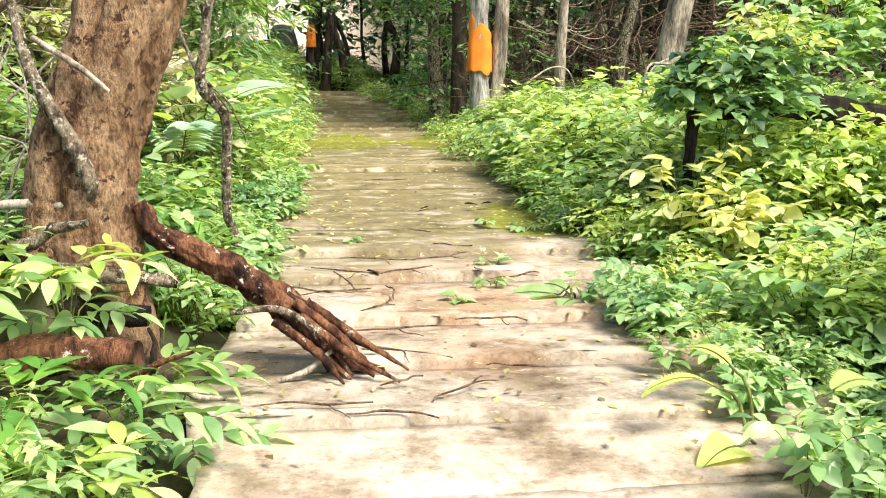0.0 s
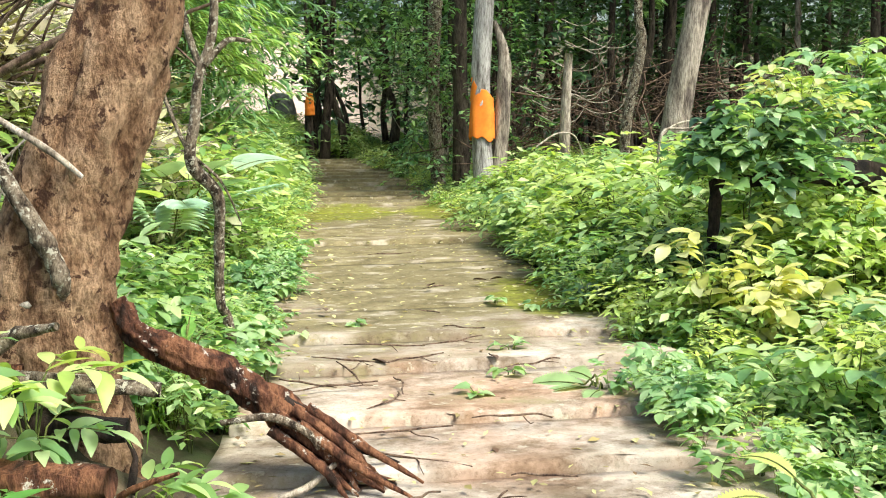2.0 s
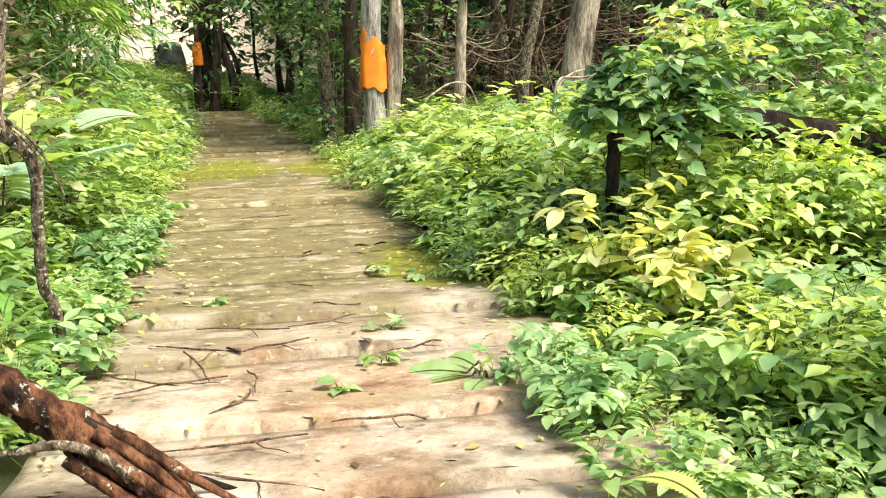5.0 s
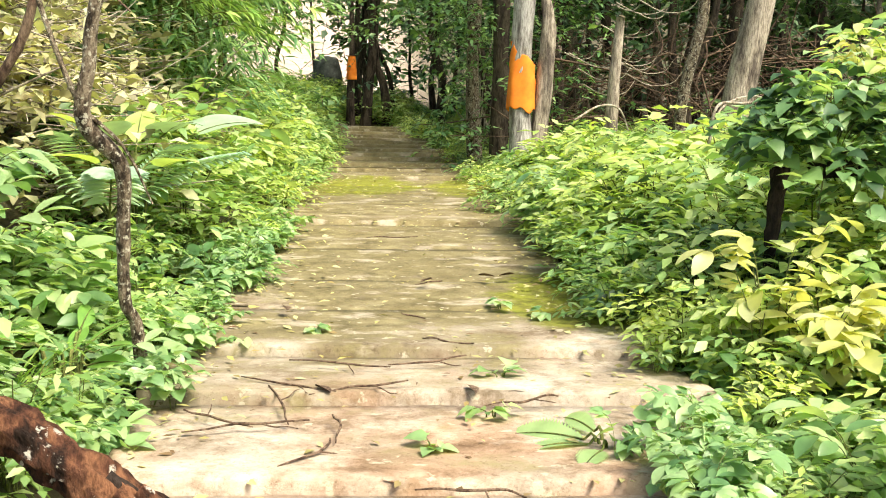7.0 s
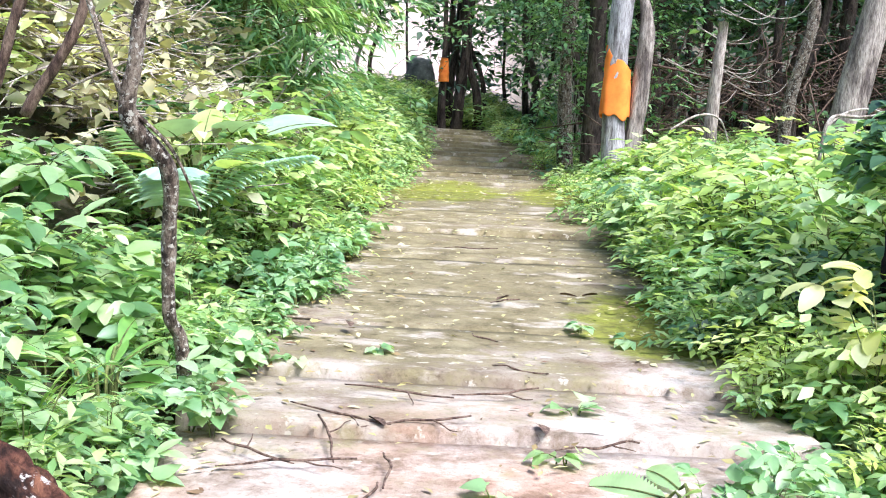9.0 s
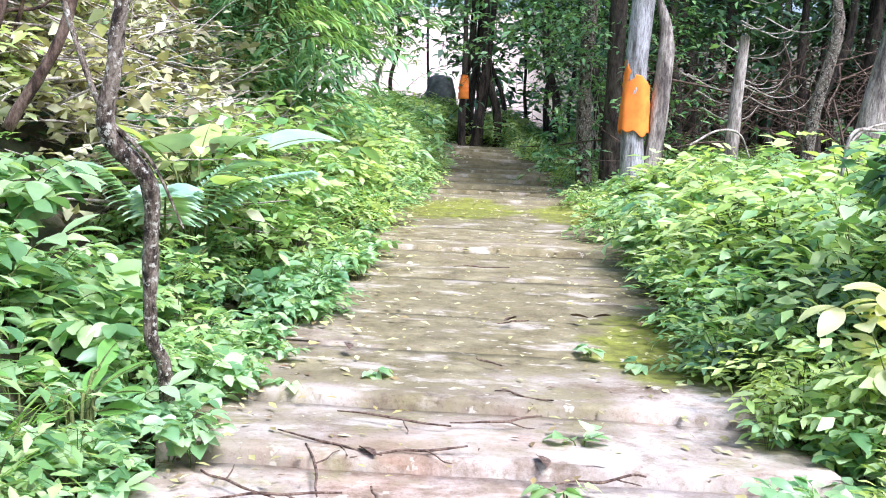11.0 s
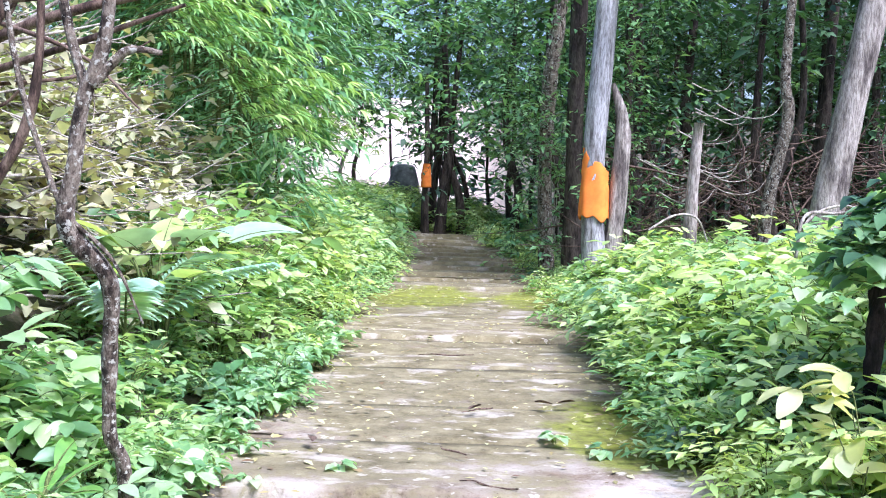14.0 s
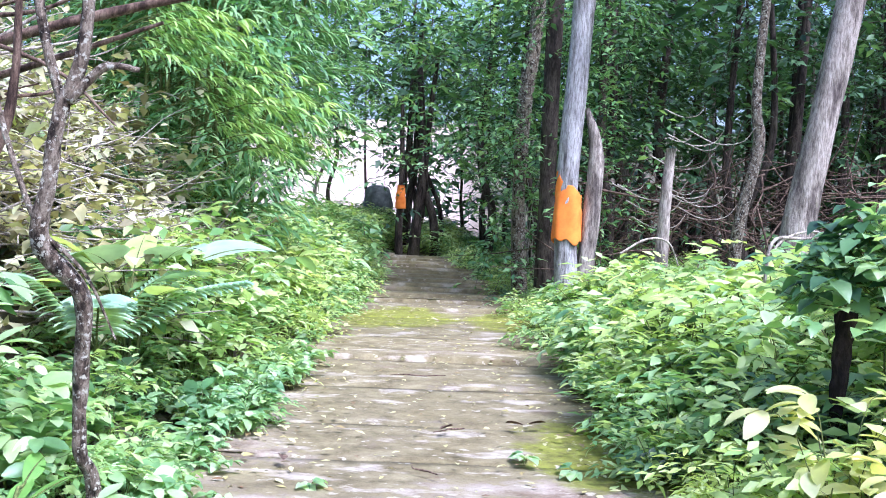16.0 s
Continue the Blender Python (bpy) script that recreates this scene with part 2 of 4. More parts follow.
BARK_LICHEN = bark_material("lichen_bark", (0.03, 0.022, 0.016), (0.14, 0.105, 0.075), (0.33, 0.27, 0.20), 22.0, 0.02, (1, 1, 0.5), ((0.56, 0.53, 0.43), 0.55))
TWIG = bark_material("dry_twig", (0.04, 0.025, 0.018), (0.11, 0.07, 0.05), (0.2, 0.14, 0.1), 18, 0.004)
TWIG_PALE = bark_material("bleached_twig", (0.16, 0.13, 0.10), (0.34, 0.29, 0.23), (0.5, 0.45, 0.38), 14, 0.004)
CHAR = bark_material("blackened_wood", (0.006, 0.005, 0.005), (0.018, 0.014, 0.012), (0.05, 0.035, 0.028), 10, 0.02)


# ---- mesh tools: a buffer holds quads ----
class Buf:
    def __init__(self):
        self.v, self.f, self.n = [], [], 0

    def add(self, v, f):
        self.v.append(np.asarray(v, float))
        self.f.append(np.asarray(f, int) + self.n)
        self.n += len(self.v[-1])

    def arrays(self):
        return np.concatenate(self.v), np.concatenate(self.f)

    def put(self, other, m):
        v, f = other
        self.add(v @ m[:3, :3].T + m[:3, 3], f)


def mesh_from(name, v, f, mat, smooth=True):
    me = bpy.data.meshes.new(name)
    me.vertices.add(len(v))
    me.vertices.foreach_set("co", np.ascontiguousarray(v, dtype=np.float32).ravel())
    me.loops.add(len(f) * 4)
    me.loops.foreach_set("vertex_index", np.ascontiguousarray(f, dtype=np.int32).ravel())
    me.polygons.add(len(f))
    me.polygons.foreach_set("loop_start", np.arange(0, len(f) * 4, 4, dtype=np.int32))
    me.polygons.foreach_set("use_smooth", np.full(len(f), smooth))
    me.update(calc_edges=True)
    me.materials.append(mat)
    return me


def part(name, buf, mat, parent=None, label="", smooth=True):
    v, f = buf.arrays() if isinstance(buf, Buf) else buf
    ob = new(name, mesh_from(name, v, f, mat, smooth))
    ob.parent = parent
    return tagged(ob, label)


def thing(name, place, label, category, group="", kind=""):
    ob = new(name)
    ob.empty_display_size = 0.1
    ob.location = place
    return tagged(ob, label, category, group, kind)


def rot(yaw=0.0, pitch=0.0, roll=0.0, scale=1.0, at=(0, 0, 0)):
    m = np.eye(4)
    cz, sz, cx, sx, cy, sy = math.cos(yaw), math.sin(yaw), math.cos(pitch), math.sin(pitch), math.cos(roll), math.sin(roll)
    z = np.array([[cz, -sz, 0], [sz, cz, 0], [0, 0, 1]])
    x = np.array([[1, 0, 0], [0, cx, -sx], [0, sx, cx]])
    y = np.array([[cy, 0, sy], [0, 1, 0], [-sy, 0, cy]])
    m[:3, :3] = (z @ x @ y) * scale
    m[:3, 3] = at
    return m


def leaf(length, width, rows=3, droop=0.35, fold=0.25, shape="oval", lobes=0, jag=0.0):
    """One leaf along +y from the origin, folded at its midrib and drooping to its tip; three points a row."""
    s = np.linspace(0, 1, rows)
    if shape == "oval":
        w = np.sin(np.pi * np.clip(s * 0.94 + 0.03, 0, 1)) ** 0.8
    elif shape == "heart":
        w = np.clip(1.25 * (1 - s) ** 0.7, 0, 1) * np.clip(0.55 + s * 4, 0, 1)
    elif shape == "lance":
        w = np.sin(np.pi * np.clip(s ** 0.75, 0.03, 0.985)) ** 0.9
    else:
        w = np.clip(1 - s, 0.04, 1) ** 0.6
    if lobes:
        w = w * (1 - 0.32 * (np.arange(rows) % 2) * (s > 0.08) * (s < 0.95))
    w = np.maximum(w, 0.03) * width / 2
    y = s * length * (1 - 0.25 * droop * s)
    z = -droop * length * s ** 2 * 0.6
    v = np.empty((rows, 3, 3))
    wob = rng.normal(0, 1, (rows, 2)) * jag * width
    v[:, 0] = np.stack([-w, y + wob[:, 0], z + fold * w], 1)
    v[:, 1] = np.stack([0 * w, y, z], 1)
    v[:, 2] = np.stack([w, y + wob[:, 1], z + fold * w], 1)
    f = []
    for i in range(rows - 1):
        a = i * 3
        f += [[a, a + 1, a + 4, a + 3], [a + 1, a + 2, a + 5, a + 4]]
    return v.reshape(-1, 3), np.array(f)


def spline(points, n):
    """Smooth curve through points, n samples."""
    p = np.asarray(points, float)
    q = np.vstack([2 * p[0] - p[1], p, 2 * p[-1] - p[-2]])
    t = np.linspace(0, len(p) - 1.0001, n)
    i = t.astype(int)
    u = (t - i)[:, None]
    a, b, c, d = q[i], q[i + 1], q[i + 2], q[i + 3]
    return 0.5 * (2 * b + (c - a) * u + (2 * a - 5 * b + 4 * c - d) * u ** 2 + (3 * b - a - 3 * c + d) * u ** 3)


def tube(buf, points, radii, sides=8, n=12, rough=0.0, grain=3.0, seed=0.0, closed=True):
    """A limb along a curve with uneven girth; rough is the relief as a share of the radius."""
    c = spline(points, n)
    r = np.interp(np.linspace(0, 1, n), np.linspace(0, 1, len(radii)), radii)
    t = np.gradient(c, axis=0)
    t /= np.linalg.norm(t, axis=1, keepdims=True) + 1e-9
    ref = np.array([1.0, 0, 0]) if abs(t[0, 0]) < 0.8 else np.array([0, 1.0, 0])
    a = np.cross(t, ref)
    a /= np.linalg.norm(a, axis=1, keepdims=True) + 1e-9
    b = np.cross(t, a)
    ang = np.linspace(0, 2 * np.pi, sides, endpoint=False)
    ring = np.cos(ang)[None, :, None] * a[:, None] + np.sin(ang)[None, :, None] * b[:, None]
    k = np.ones((n, sides))
    if rough:
        for i in range(n):
            for j in range(sides):
                p = (math.cos(ang[j]) * grain * 0.5, math.sin(ang[j]) * grain * 0.5, i / n * grain * 2 + seed)
                k[i, j] += rough * (noise.noise(p) + 0.5 * noise.noise([q * 2.3 for q in p]) + 0.35 * noise.noise([q * 5.1 for q in p]))
    v = (c[:, None] + ring * (r[:, None] * k)[:, :, None]).reshape(-1, 3)
    i, j = np.meshgrid(np.arange(n - 1), np.arange(sides), indexing="ij")
    j2 = (j + 1) % sides
    f = np.stack([i * sides + j, (i + 1) * sides + j, (i + 1) * sides + j2, i * sides + j2], -1).reshape(-1, 4)
    if closed and sides % 2 == 0:
        h = sides // 2
        caps = []
        for base in (0, (n - 1) * sides):
            for q in range(h - 1):
                caps.append([base + q, base + q + 1, base + sides - 2 - q, base + sides - 1 - q])
        f = np.vstack([f, caps])
    buf.add(v, f)


def jitter_line(p, q, n, amount):
    s = np.linspace(0, 1, n)[:, None]
    w = np.asarray(p, float) * (1 - s) + np.asarray(q, float) * s
    w[1:] += np.cumsum(rng.normal(0, amount, (n - 1, 3)), axis=0) * 0.6
    return w


# ---- ground: one sheet to the horizon, a bank beside the walk, a bare slope far behind ----
PATH_LEFT, PATH_RIGHT, PATH_END = -0.50, 2.02, 31.5


def bend(y):
    """How far the walk has turned aside at y."""
    return -0.008 * np.clip(np.asarray(y, float) - 18.0, 0, 16) ** 2


def smooth(a, b, x):
    t = np.clip((x - a) / (b - a), 0, 1)
    return t * t * (3 - 2 * t)


def ground_z(x, y):
    x, y = np.asarray(x, float), np.asarray(y, float)
    z = -0.16 + 0 * x
    z = z + 0.42 * smooth(-0.45, -1.3, x) * smooth(60, 30, y)
    z = z + np.clip(-1.3 - x, 0, 2.2) * 0.75 * smooth(4.5, 8.0, y) * smooth(19, 13, y)
    z = z + 0.12 * smooth(2.0, 5.0, x) * smooth(60, 30, y)
    z = z + 0.06 * np.sin(x * 2.1 + y * 0.7) * np.sin(y * 1.3 - x * 0.4) * smooth(0.15, 0.8, np.abs(x - 0.76) - 1.2)
    z = z + 0.38 * np.exp(-(((x + 1.25) / 0.45) ** 2 + ((y - 4.6) / 0.55) ** 2)) * smooth(-0.5, -0.75, x)
    z = z + 0.12 * smooth(33, 38, y) + np.clip(y - 48, 0, 60) * 0.16
    return z


xs = np.concatenate([[-2500, -600, -160, -70, -40, -25], np.arange(-16, 16.01, 0.4), [25, 40, 70, 160, 600, 2500]])
ys = np.concatenate([[-2500, -600, -160, -50, -20], np.arange(-8, 48.01, 0.4), [54, 60, 68, 78, 90, 108, 180, 600, 2500]])
gx, gy = np.meshgrid(xs, ys)
gv = np.stack([gx, gy, ground_z(gx, gy)], -1).reshape(-1, 3)
ii, jj = np.meshgrid(np.arange(len(ys) - 1), np.arange(len(xs) - 1), indexing="ij")
w = len(xs)
gf = np.stack([ii * w + jj, ii * w + jj + 1, (ii + 1) * w + jj + 1, (ii + 1) * w + jj], -1).reshape(-1, 4)
tagged(new("ground", mesh_from("ground", gv, gf, GROUND)), "earth covered in leaf litter under the weeds", "ground", kind="structure")


# ---- leaf sprays and plants ----
def spray(buf, stem, points, count, size, shape="oval", ratio=0.5, rows=3, droop=0.4, girth=0.004, start=0.25, spread=0.9):
    """A stem through points with leaves in turn to either side, and one at its tip."""
    tube(stem, points, [girth, girth * 0.4], 4, 6, closed=False)
    c = spline(points, 40)
    for k in range(count):
        s = start + (1 - start) * (k + 0.5) / count
        i = min(int(s * 39), 38)
        d = c[i + 1] - c[i]
        yaw = math.atan2(-d[0], d[1])
        side = 1 if k % 2 else -1
        L = size * rng.uniform(0.7, 1.2)
        v = leaf(L, L * ratio * rng.uniform(0.85, 1.15), rows, droop * rng.uniform(0.4, 1.5), 0.25, shape)
        buf.put(v, rot(yaw + side * spread * rng.uniform(0.6, 1.3), rng.uniform(-0.35, 0.5), rng.normal(0, 0.35), 1, c[i]))
    d = c[-1] - c[-2]
    buf.put(leaf(size, size * ratio, rows, droop, 0.25, shape), rot(math.atan2(-d[0], d[1]), rng.uniform(-0.3, 0.3), 0, 1, c[-1]))


def weed(height, stems, count, size, shape="oval", ratio=0.5, rows=3, lean=0.5):
    leaves, stalks = Buf(), Buf()
    for _ in range(stems):
        a = rng.uniform(0, 2 * math.pi)
        h = height * rng.uniform(0.6, 1.1)
        r = h * lean * rng.uniform(0.3, 1.2)
        dx, dy = math.cos(a), math.sin(a)
        pts = [(0.02 * dx, 0.02 * dy, 0), (dx * r * 0.3, dy * r * 0.3, h * 0.55), (dx * r * 0.75, dy * r * 0.75, h * 0.9), (dx * r * 1.2, dy * r * 1.2, h * 0.97)]
        spray(leaves, stalks, pts, count, size, shape, ratio, rows)
    return leaves.arrays(), stalks.arrays()


def compound_weed(height, stems, fronds, size, rows=3):
    """A weed whose stems carry feathered leaves of many leaflets."""
    leaves, stalks = Buf(), Buf()
    for _ in range(stems):
        a = rng.uniform(0, 2 * math.pi)
        h, r = height * rng.uniform(0.65, 1.1), height * rng.uniform(0.1, 0.5)
        top = np.array([math.cos(a) * r, math.sin(a) * r, h])
        c = spline([(0, 0, 0), top * (0.4, 0.4, 0.6), top], 20)
        tube(stalks, [c[0], c[10], c[-1]], [0.006, 0.003], 4, 5, closed=False)
        for k in range(fronds):
            p = c[int(5 + 14 * (k + 0.5) / fronds)]
            b = rng.uniform(0, 2 * math.pi)
            L = size * rng.uniform(2.6, 4.0)
            q = np.array([math.cos(b), math.sin(b), 0])
            spray(leaves, stalks, [p, p + q * L * 0.5 + (0, 0, L * 0.25), p + q * L + (0, 0, L * 0.08)], 8, size, "oval", 0.42, rows, 0.35, 0.0018, 0.15, 1.1)
    return leaves.arrays(), stalks.arrays()


def grass_tuft(height, blades):
    b = Buf()
    for _ in range(blades):
        L = height * rng.uniform(0.6, 1.2)
        b.put(leaf(L, 0.012, 5, rng.uniform(0.4, 1.6), 0.3, "lance"), rot(rng.uniform(0, 6.28), rng.uniform(0.7, 1.3), 0, 1, (rng.normal(0, 0.03), rng.normal(0, 0.03), 0)))
    return b.arrays()


def plant(name, made, mats, label, category, group):
    """A plant of leaves and stems, standing at the origin until it is set."""
    ob = thing(name, (0, 0, 0), label, category, group)
    tagged(part("foliage", made[0], mats[0], ob), kind="stuff")
    if len(made) > 1:
        tagged(part("stalk", made[1], mats[1], ob), kind="stuff")
    return ob


KINDS = [
    ("leafy_weed", lambda: compound_weed(0.62, 6, 4, 0.118), (LEAF_WEED, STEM), "bright green weed with feathered leaves on thin stems", "weed"),
    ("leafy_weed", lambda: compound_weed(0.62, 6, 4, 0.112), (LEAF_LIME, STEM), "yellow-green weed with feathered young leaves", "weed"),
    ("creeping_vine", lambda: weed(0.36, 6, 6, 0.165, "heart", 0.8, 5, 0.9), (LEAF_VINE, STEM), "low creeping vine with broad heart-shaped leaves", "vine"),
    ("broadleaf_weed", lambda: weed(0.5, 6, 6, 0.19, "oval", 0.46, 5, 0.6), (LEAF_VINE, STEM), "broad-leaved green weed growing by the walk", "weed"),
    ("dark_weed", lambda: compound_weed(0.55, 4, 4, 0.10), (LEAF_DARK, STEM), "dark green weed with fine leaflets", "weed"),
]


def wanted(x, y, rnd):
    """Which kind of weed grows at a place."""
    if x < 0.7:
        if y < 5.2:
            return 3 if rnd < 0.2 else (4 if rnd < 0.45 else 0)
        if y < 8.8:
            return 2 if rnd < 0.6 else (3 if rnd < 0.8 else 0)
        return 0 if rnd < 0.5 else (1 if rnd < 0.8 else (3 if rnd < 0.94 else 4))
    if y < 7:
        return 2 if rnd < 0.4 else (3 if rnd < 0.6 else (0 if rnd < 0.85 else 1))
    return 0 if rnd < 0.42 else (1 if rnd < 0.78 else (4 if rnd < 0.86 else 3))


def tall(x, y):
    """How high the weeds stand, as a share of their own height."""
    edge = min(abs(x - PATH_LEFT), abs(x - PATH_RIGHT))
    k = 0.55 + 0.5 * min(edge / 0.7, 1.0)
    if x < 0.7 and y < 5.2:
        k *= 0.8
    elif x > 0.7:
        k *= 0.8 + 0.5 * float(smooth(6, 9, y)) * float(smooth(17, 13, y))
    else:
        k *= 0.85 + 0.35 * float(smooth(7.5, 10, y))
    return k


templates = []
for name, make, mats, label, category in KINDS:
    templates.append([plant(name, make(), mats, label, category, name.replace("_", " ") + "s beside the walk") for _ in range(3)])
far_made = [[k[1]() for _ in range(2)] for k in KINDS]
far_leaves = {id(k[2][0]): (k[2][0], Buf()) for k in KINDS}
far_stems = Buf()
used = [[False] * 3 for _ in KINDS]
count = [0] * len(KINDS)


EDGE = False


def scatter(x0, x1, y0, y1, per_m2, near):
    for _ in range(int((x1 - x0) * (y1 - y0) * per_m2)):
        x, y, r, s = rng.uniform(x0, x1), rng.uniform(y0, y1), rng.random(), rng.uniform(0.75, 1.25)
        if not EDGE and PATH_LEFT + 0.08 < x - float(bend(y)) < PATH_RIGHT - 0.05 - 0.35 * float(smooth(12, 17, y)) and y < PATH_END:
            continue
        if math.hypot(x + 0.9, y - 4.75) < 0.35 or (-1.6 < x < 0 and 4.35 < y < 5.1):
            continue
        if x < 0.7 and y < 4.6 and rng.random() < 0.6:
            continue
        k = (2 if r < 0.6 else 3) if EDGE else wanted(x, y, r)
        s *= tall(x, y)
        if EDGE:
            s *= 0.75
        z = float(ground_z(x, y)) - 0.01
        if EDGE and PATH_LEFT < x < PATH_RIGHT:
            z = max(z, 0.0)
        if -1.5 > x > -4.6 and 8.0 < y < 12.4 and r < 0.75:
            continue
        if -1.9 < x < -0.75 and 7.8 < y < 9.3:
            s *= 0.55
        yaw = rng.uniform(0, 6.28)
        if near and count[k] < 290:
            v = rng.integers(3)
            if used[k][v]:
                ob = copy_thing(templates[k][v], Matrix.Identity(4))
            else:
                ob, used[k][v] = templates[k][v], True
            ob.matrix_basis = Matrix.LocRotScale((x, y, z), Euler((rng.normal(0, 0.12), rng.normal(0, 0.12), yaw)), (s, s, s))
            count[k] += 1
        else:
            lv, st = far_made[k][rng.integers(2)]
            m = rot(yaw, rng.normal(0, 0.12), rng.normal(0, 0.12), s, (x, y, z))
            far_leaves[id(KINDS[k][2][0])][1].put(lv, m)
            far_stems.put(st, m)


scatter(-2.2, PATH_LEFT + 0.1, 2.2, 12.0, 12, True)
scatter(PATH_RIGHT - 0.08, 4.4, 2.2, 12.0, 12, True)
EDGE = True
scatter(1.62, 2.5, 2.0, 5.9, 30, False)
scatter(1.85, 2.5, 5.9, 7.4, 26, False)
scatter(1.4, 1.75, 4.3, 5.9, 14, False)
scatter(1.92, 2.2, 9.5, 14.0, 14, False)
scatter(-0.66, -0.30, 5.2, 12.0, 18, False)
scatter(-1.6, -0.5, 5.2, 8.4, 14, False)
scatter(-1.3, -0.62, 2.2, 4.3, 7, False)
scatter(-1.0, -0.42, 7.0, 9.6, 18, False)
scatter(2.0, 3.6, 2.6, 7.0, 9, False)
EDGE = False
scatter(-4.2, -2.2, 3.0, 12.0, 5, False)
scatter(4.4, 7.5, 5.0, 12.0, 7, False)
scatter(-3.0, PATH_LEFT + 0.12, 12.0, 24.0, 9, False)
scatter(PATH_RIGHT - 0.5, 7.5, 12.0, 19.0, 9, False)
scatter(-0.6, 5.5, 19.0, 31.0, 8, False)
scatter(-3.5, PATH_LEFT + 0.2, 24.0, 38.0, 5, False)
scatter(-0.5, 3.0, 33.5, 40.0, 6, False)
far_patch = thing("undergrowth", (0, 0, 0), "dense green weeds filling the ground beside the walk", "undergrowth", kind="stuff")
for mat, buf in far_leaves.values():
    if buf.n:
        tagged(part("leaves", buf, mat, far_patch), kind="stuff")
tagged(part("stems", far_stems, STEM, far_patch), kind="stuff")


# ---- trees ----
def crown(centre, spread, clumps, per, size, shape="oval", ratio=0.45, hang=0.0):
    """A ragged crown: clumps of leaves on short twigs, uneven, with gaps."""
    lv, tw = Buf(), Buf()
    c = np.asarray(centre, float)
    for _ in range(clumps):
        d = rng.normal(0, 1, 3)
        d /= np.linalg.norm(d)
        p = c + d * np.asarray(spread) * rng.uniform(0.25, 1.0)
        q = p + np.array([d[0], d[1], -0.3 - hang]) * rng.uniform(0.25, 0.6)
        spray(lv, tw, [p, (p + q) / 2 + (0, 0, 0.08), q], per, size * rng.uniform(0.8, 1.3), shape, ratio, 3, 0.6, 0.006, 0.05, 1.0)
    return lv, tw


def tree(name, label, mat, points, radii, sides=14, n=26, rough=0.12, limbs=(), crown_at=None, leaf_mat=None, group="", leaf_size=0.14, clumps=60, spread=(1.4, 1.4, 1.0), per=8):
    base = np.asarray(points[0], float)
    ob = thing(name, base, label, "tree", group)
    b = Buf()
    tube(b, np.asarray(points, float) - base, radii, sides, n, rough, 3.0, rng.uniform(0, 50))
    part("trunk", b, mat, ob)
    for pts, rad in limbs:
        lb = Buf()
        tube(lb, np.asarray(pts, float) - base, rad, 8, 14, 0.12, 3.0, rng.uniform(0, 50))
        part("limb", lb, mat, ob)
    if crown_at is not None:
        lv, tw = crown(np.asarray(crown_at, float) - base, spread, clumps, per, leaf_size)
        part("crown", lv, leaf_mat, ob)
        tagged(part("twig_mass", tw, mat, ob), kind="stuff")
    return ob


# the broad tan tree, two stems grown together
big = thing("leaning_tree", (-0.98, 4.72, 0.1), "leaning tree with flaky tan bark and a deep seam", "tree")
b = Buf()
tube(b, [(-0.03, 0, -0.3), (-0.02, 0, 0.35), (0.01, 0, 0.9), (0.20, 0.02, 1.5), (0.35, 0.05, 2.2), (0.5, 0.1, 4.5)], [0.28, 0.21, 0.18, 0.175, 0.165, 0.14], 36, 110, 0.2, 6.0, 3.0)
part("trunk", b, BARK_TAN, big)
b = Buf()
tube(b, [(-0.24, -0.04, -0.3), (-0.2, -0.04, 0.35), (-0.14, -0.03, 0.9), (0.05, 0.0, 1.5), (0.24, 0.06, 2.2), (0.2, 0.2, 4.5)], [0.22, 0.15, 0.125, 0.11, 0.10, 0.08], 30, 100, 0.2, 6.0, 9.0)
part("trunk", b, BARK_TAN, big, "second stem grown against the first")
b = Buf()
tube(b, [(-0.3, -0.1, 1.7), (-0.2, -0.16, 1.28), (-0.05, -0.2, 1.0), (0.02, -0.2, 0.82), (0.0, -0.15, 0.72)], [0.015, 0.026, 0.036, 0.034, 0.02], 12, 40, 0.35, 6.0, 5.0)
part("burl", b, BARK_LICHEN, big, "knotty lichen-grey side branch")
for pts, r in (([(-0.42, -0.1, 0.71), (-0.2, -0.14, 0.72), (0.02, -0.14, 0.70)], 0.02), ([(-0.2, -0.1, 1.42), (0.0, -0.18, 1.3), (0.12, -0.2, 1.2)], 0.013), ([(-0.5, -0.1, 0.5), (-0.2, -0.2, 0.47), (0.1, -0.2, 0.44)], 0.008)):
    b = Buf()
    tube(b, pts, [r, r * 1.1, r * 0.7], 8, 12, 0.15)
    part("branch_stub", b, TWIG_PALE, big, "broken bleached stub")

# the rotten log lying from the tree onto the walk
log = thing("fallen_log", (0.1, 4.66, 0.0), "rotten red-brown log lying across the edge of the walk", "log")
b = Buf()
tube(b, [(-0.90, 0.02, 0.80), (-0.82, 0.02, 0.66), (-0.52, 0.02, 0.5), (-0.2, 0.0, 0.28), (0.02, -0.02, 0.1), (0.12, -0.04, 0.03)], [0.04, 0.05, 0.062, 0.07, 0.045, 0.016], 26, 90, 0.5, 9.0, 2.0)
part("log_body", b, BARK_RED, log)
for k in range(20):
    b = Buf()
    o = rng.normal(0, 0.034, 3)
    tube(b, [(-0.25 + o[0], -0.03 + o[1], 0.28 + o[2]), (-0.05 + o[0], -0.05 + o[1] * 1.5, 0.13 + o[2]), (0.06 + o[0] * 2 + 0.07 * k / 19, -0.06 + o[1] * 3, 0.03)], [0.022, 0.021, 0.006], 8, 18, 0.4, 6.0, k)
    part("splinter", b, CHAR if k % 3 == 0 else BARK_RED, log)
b = Buf()
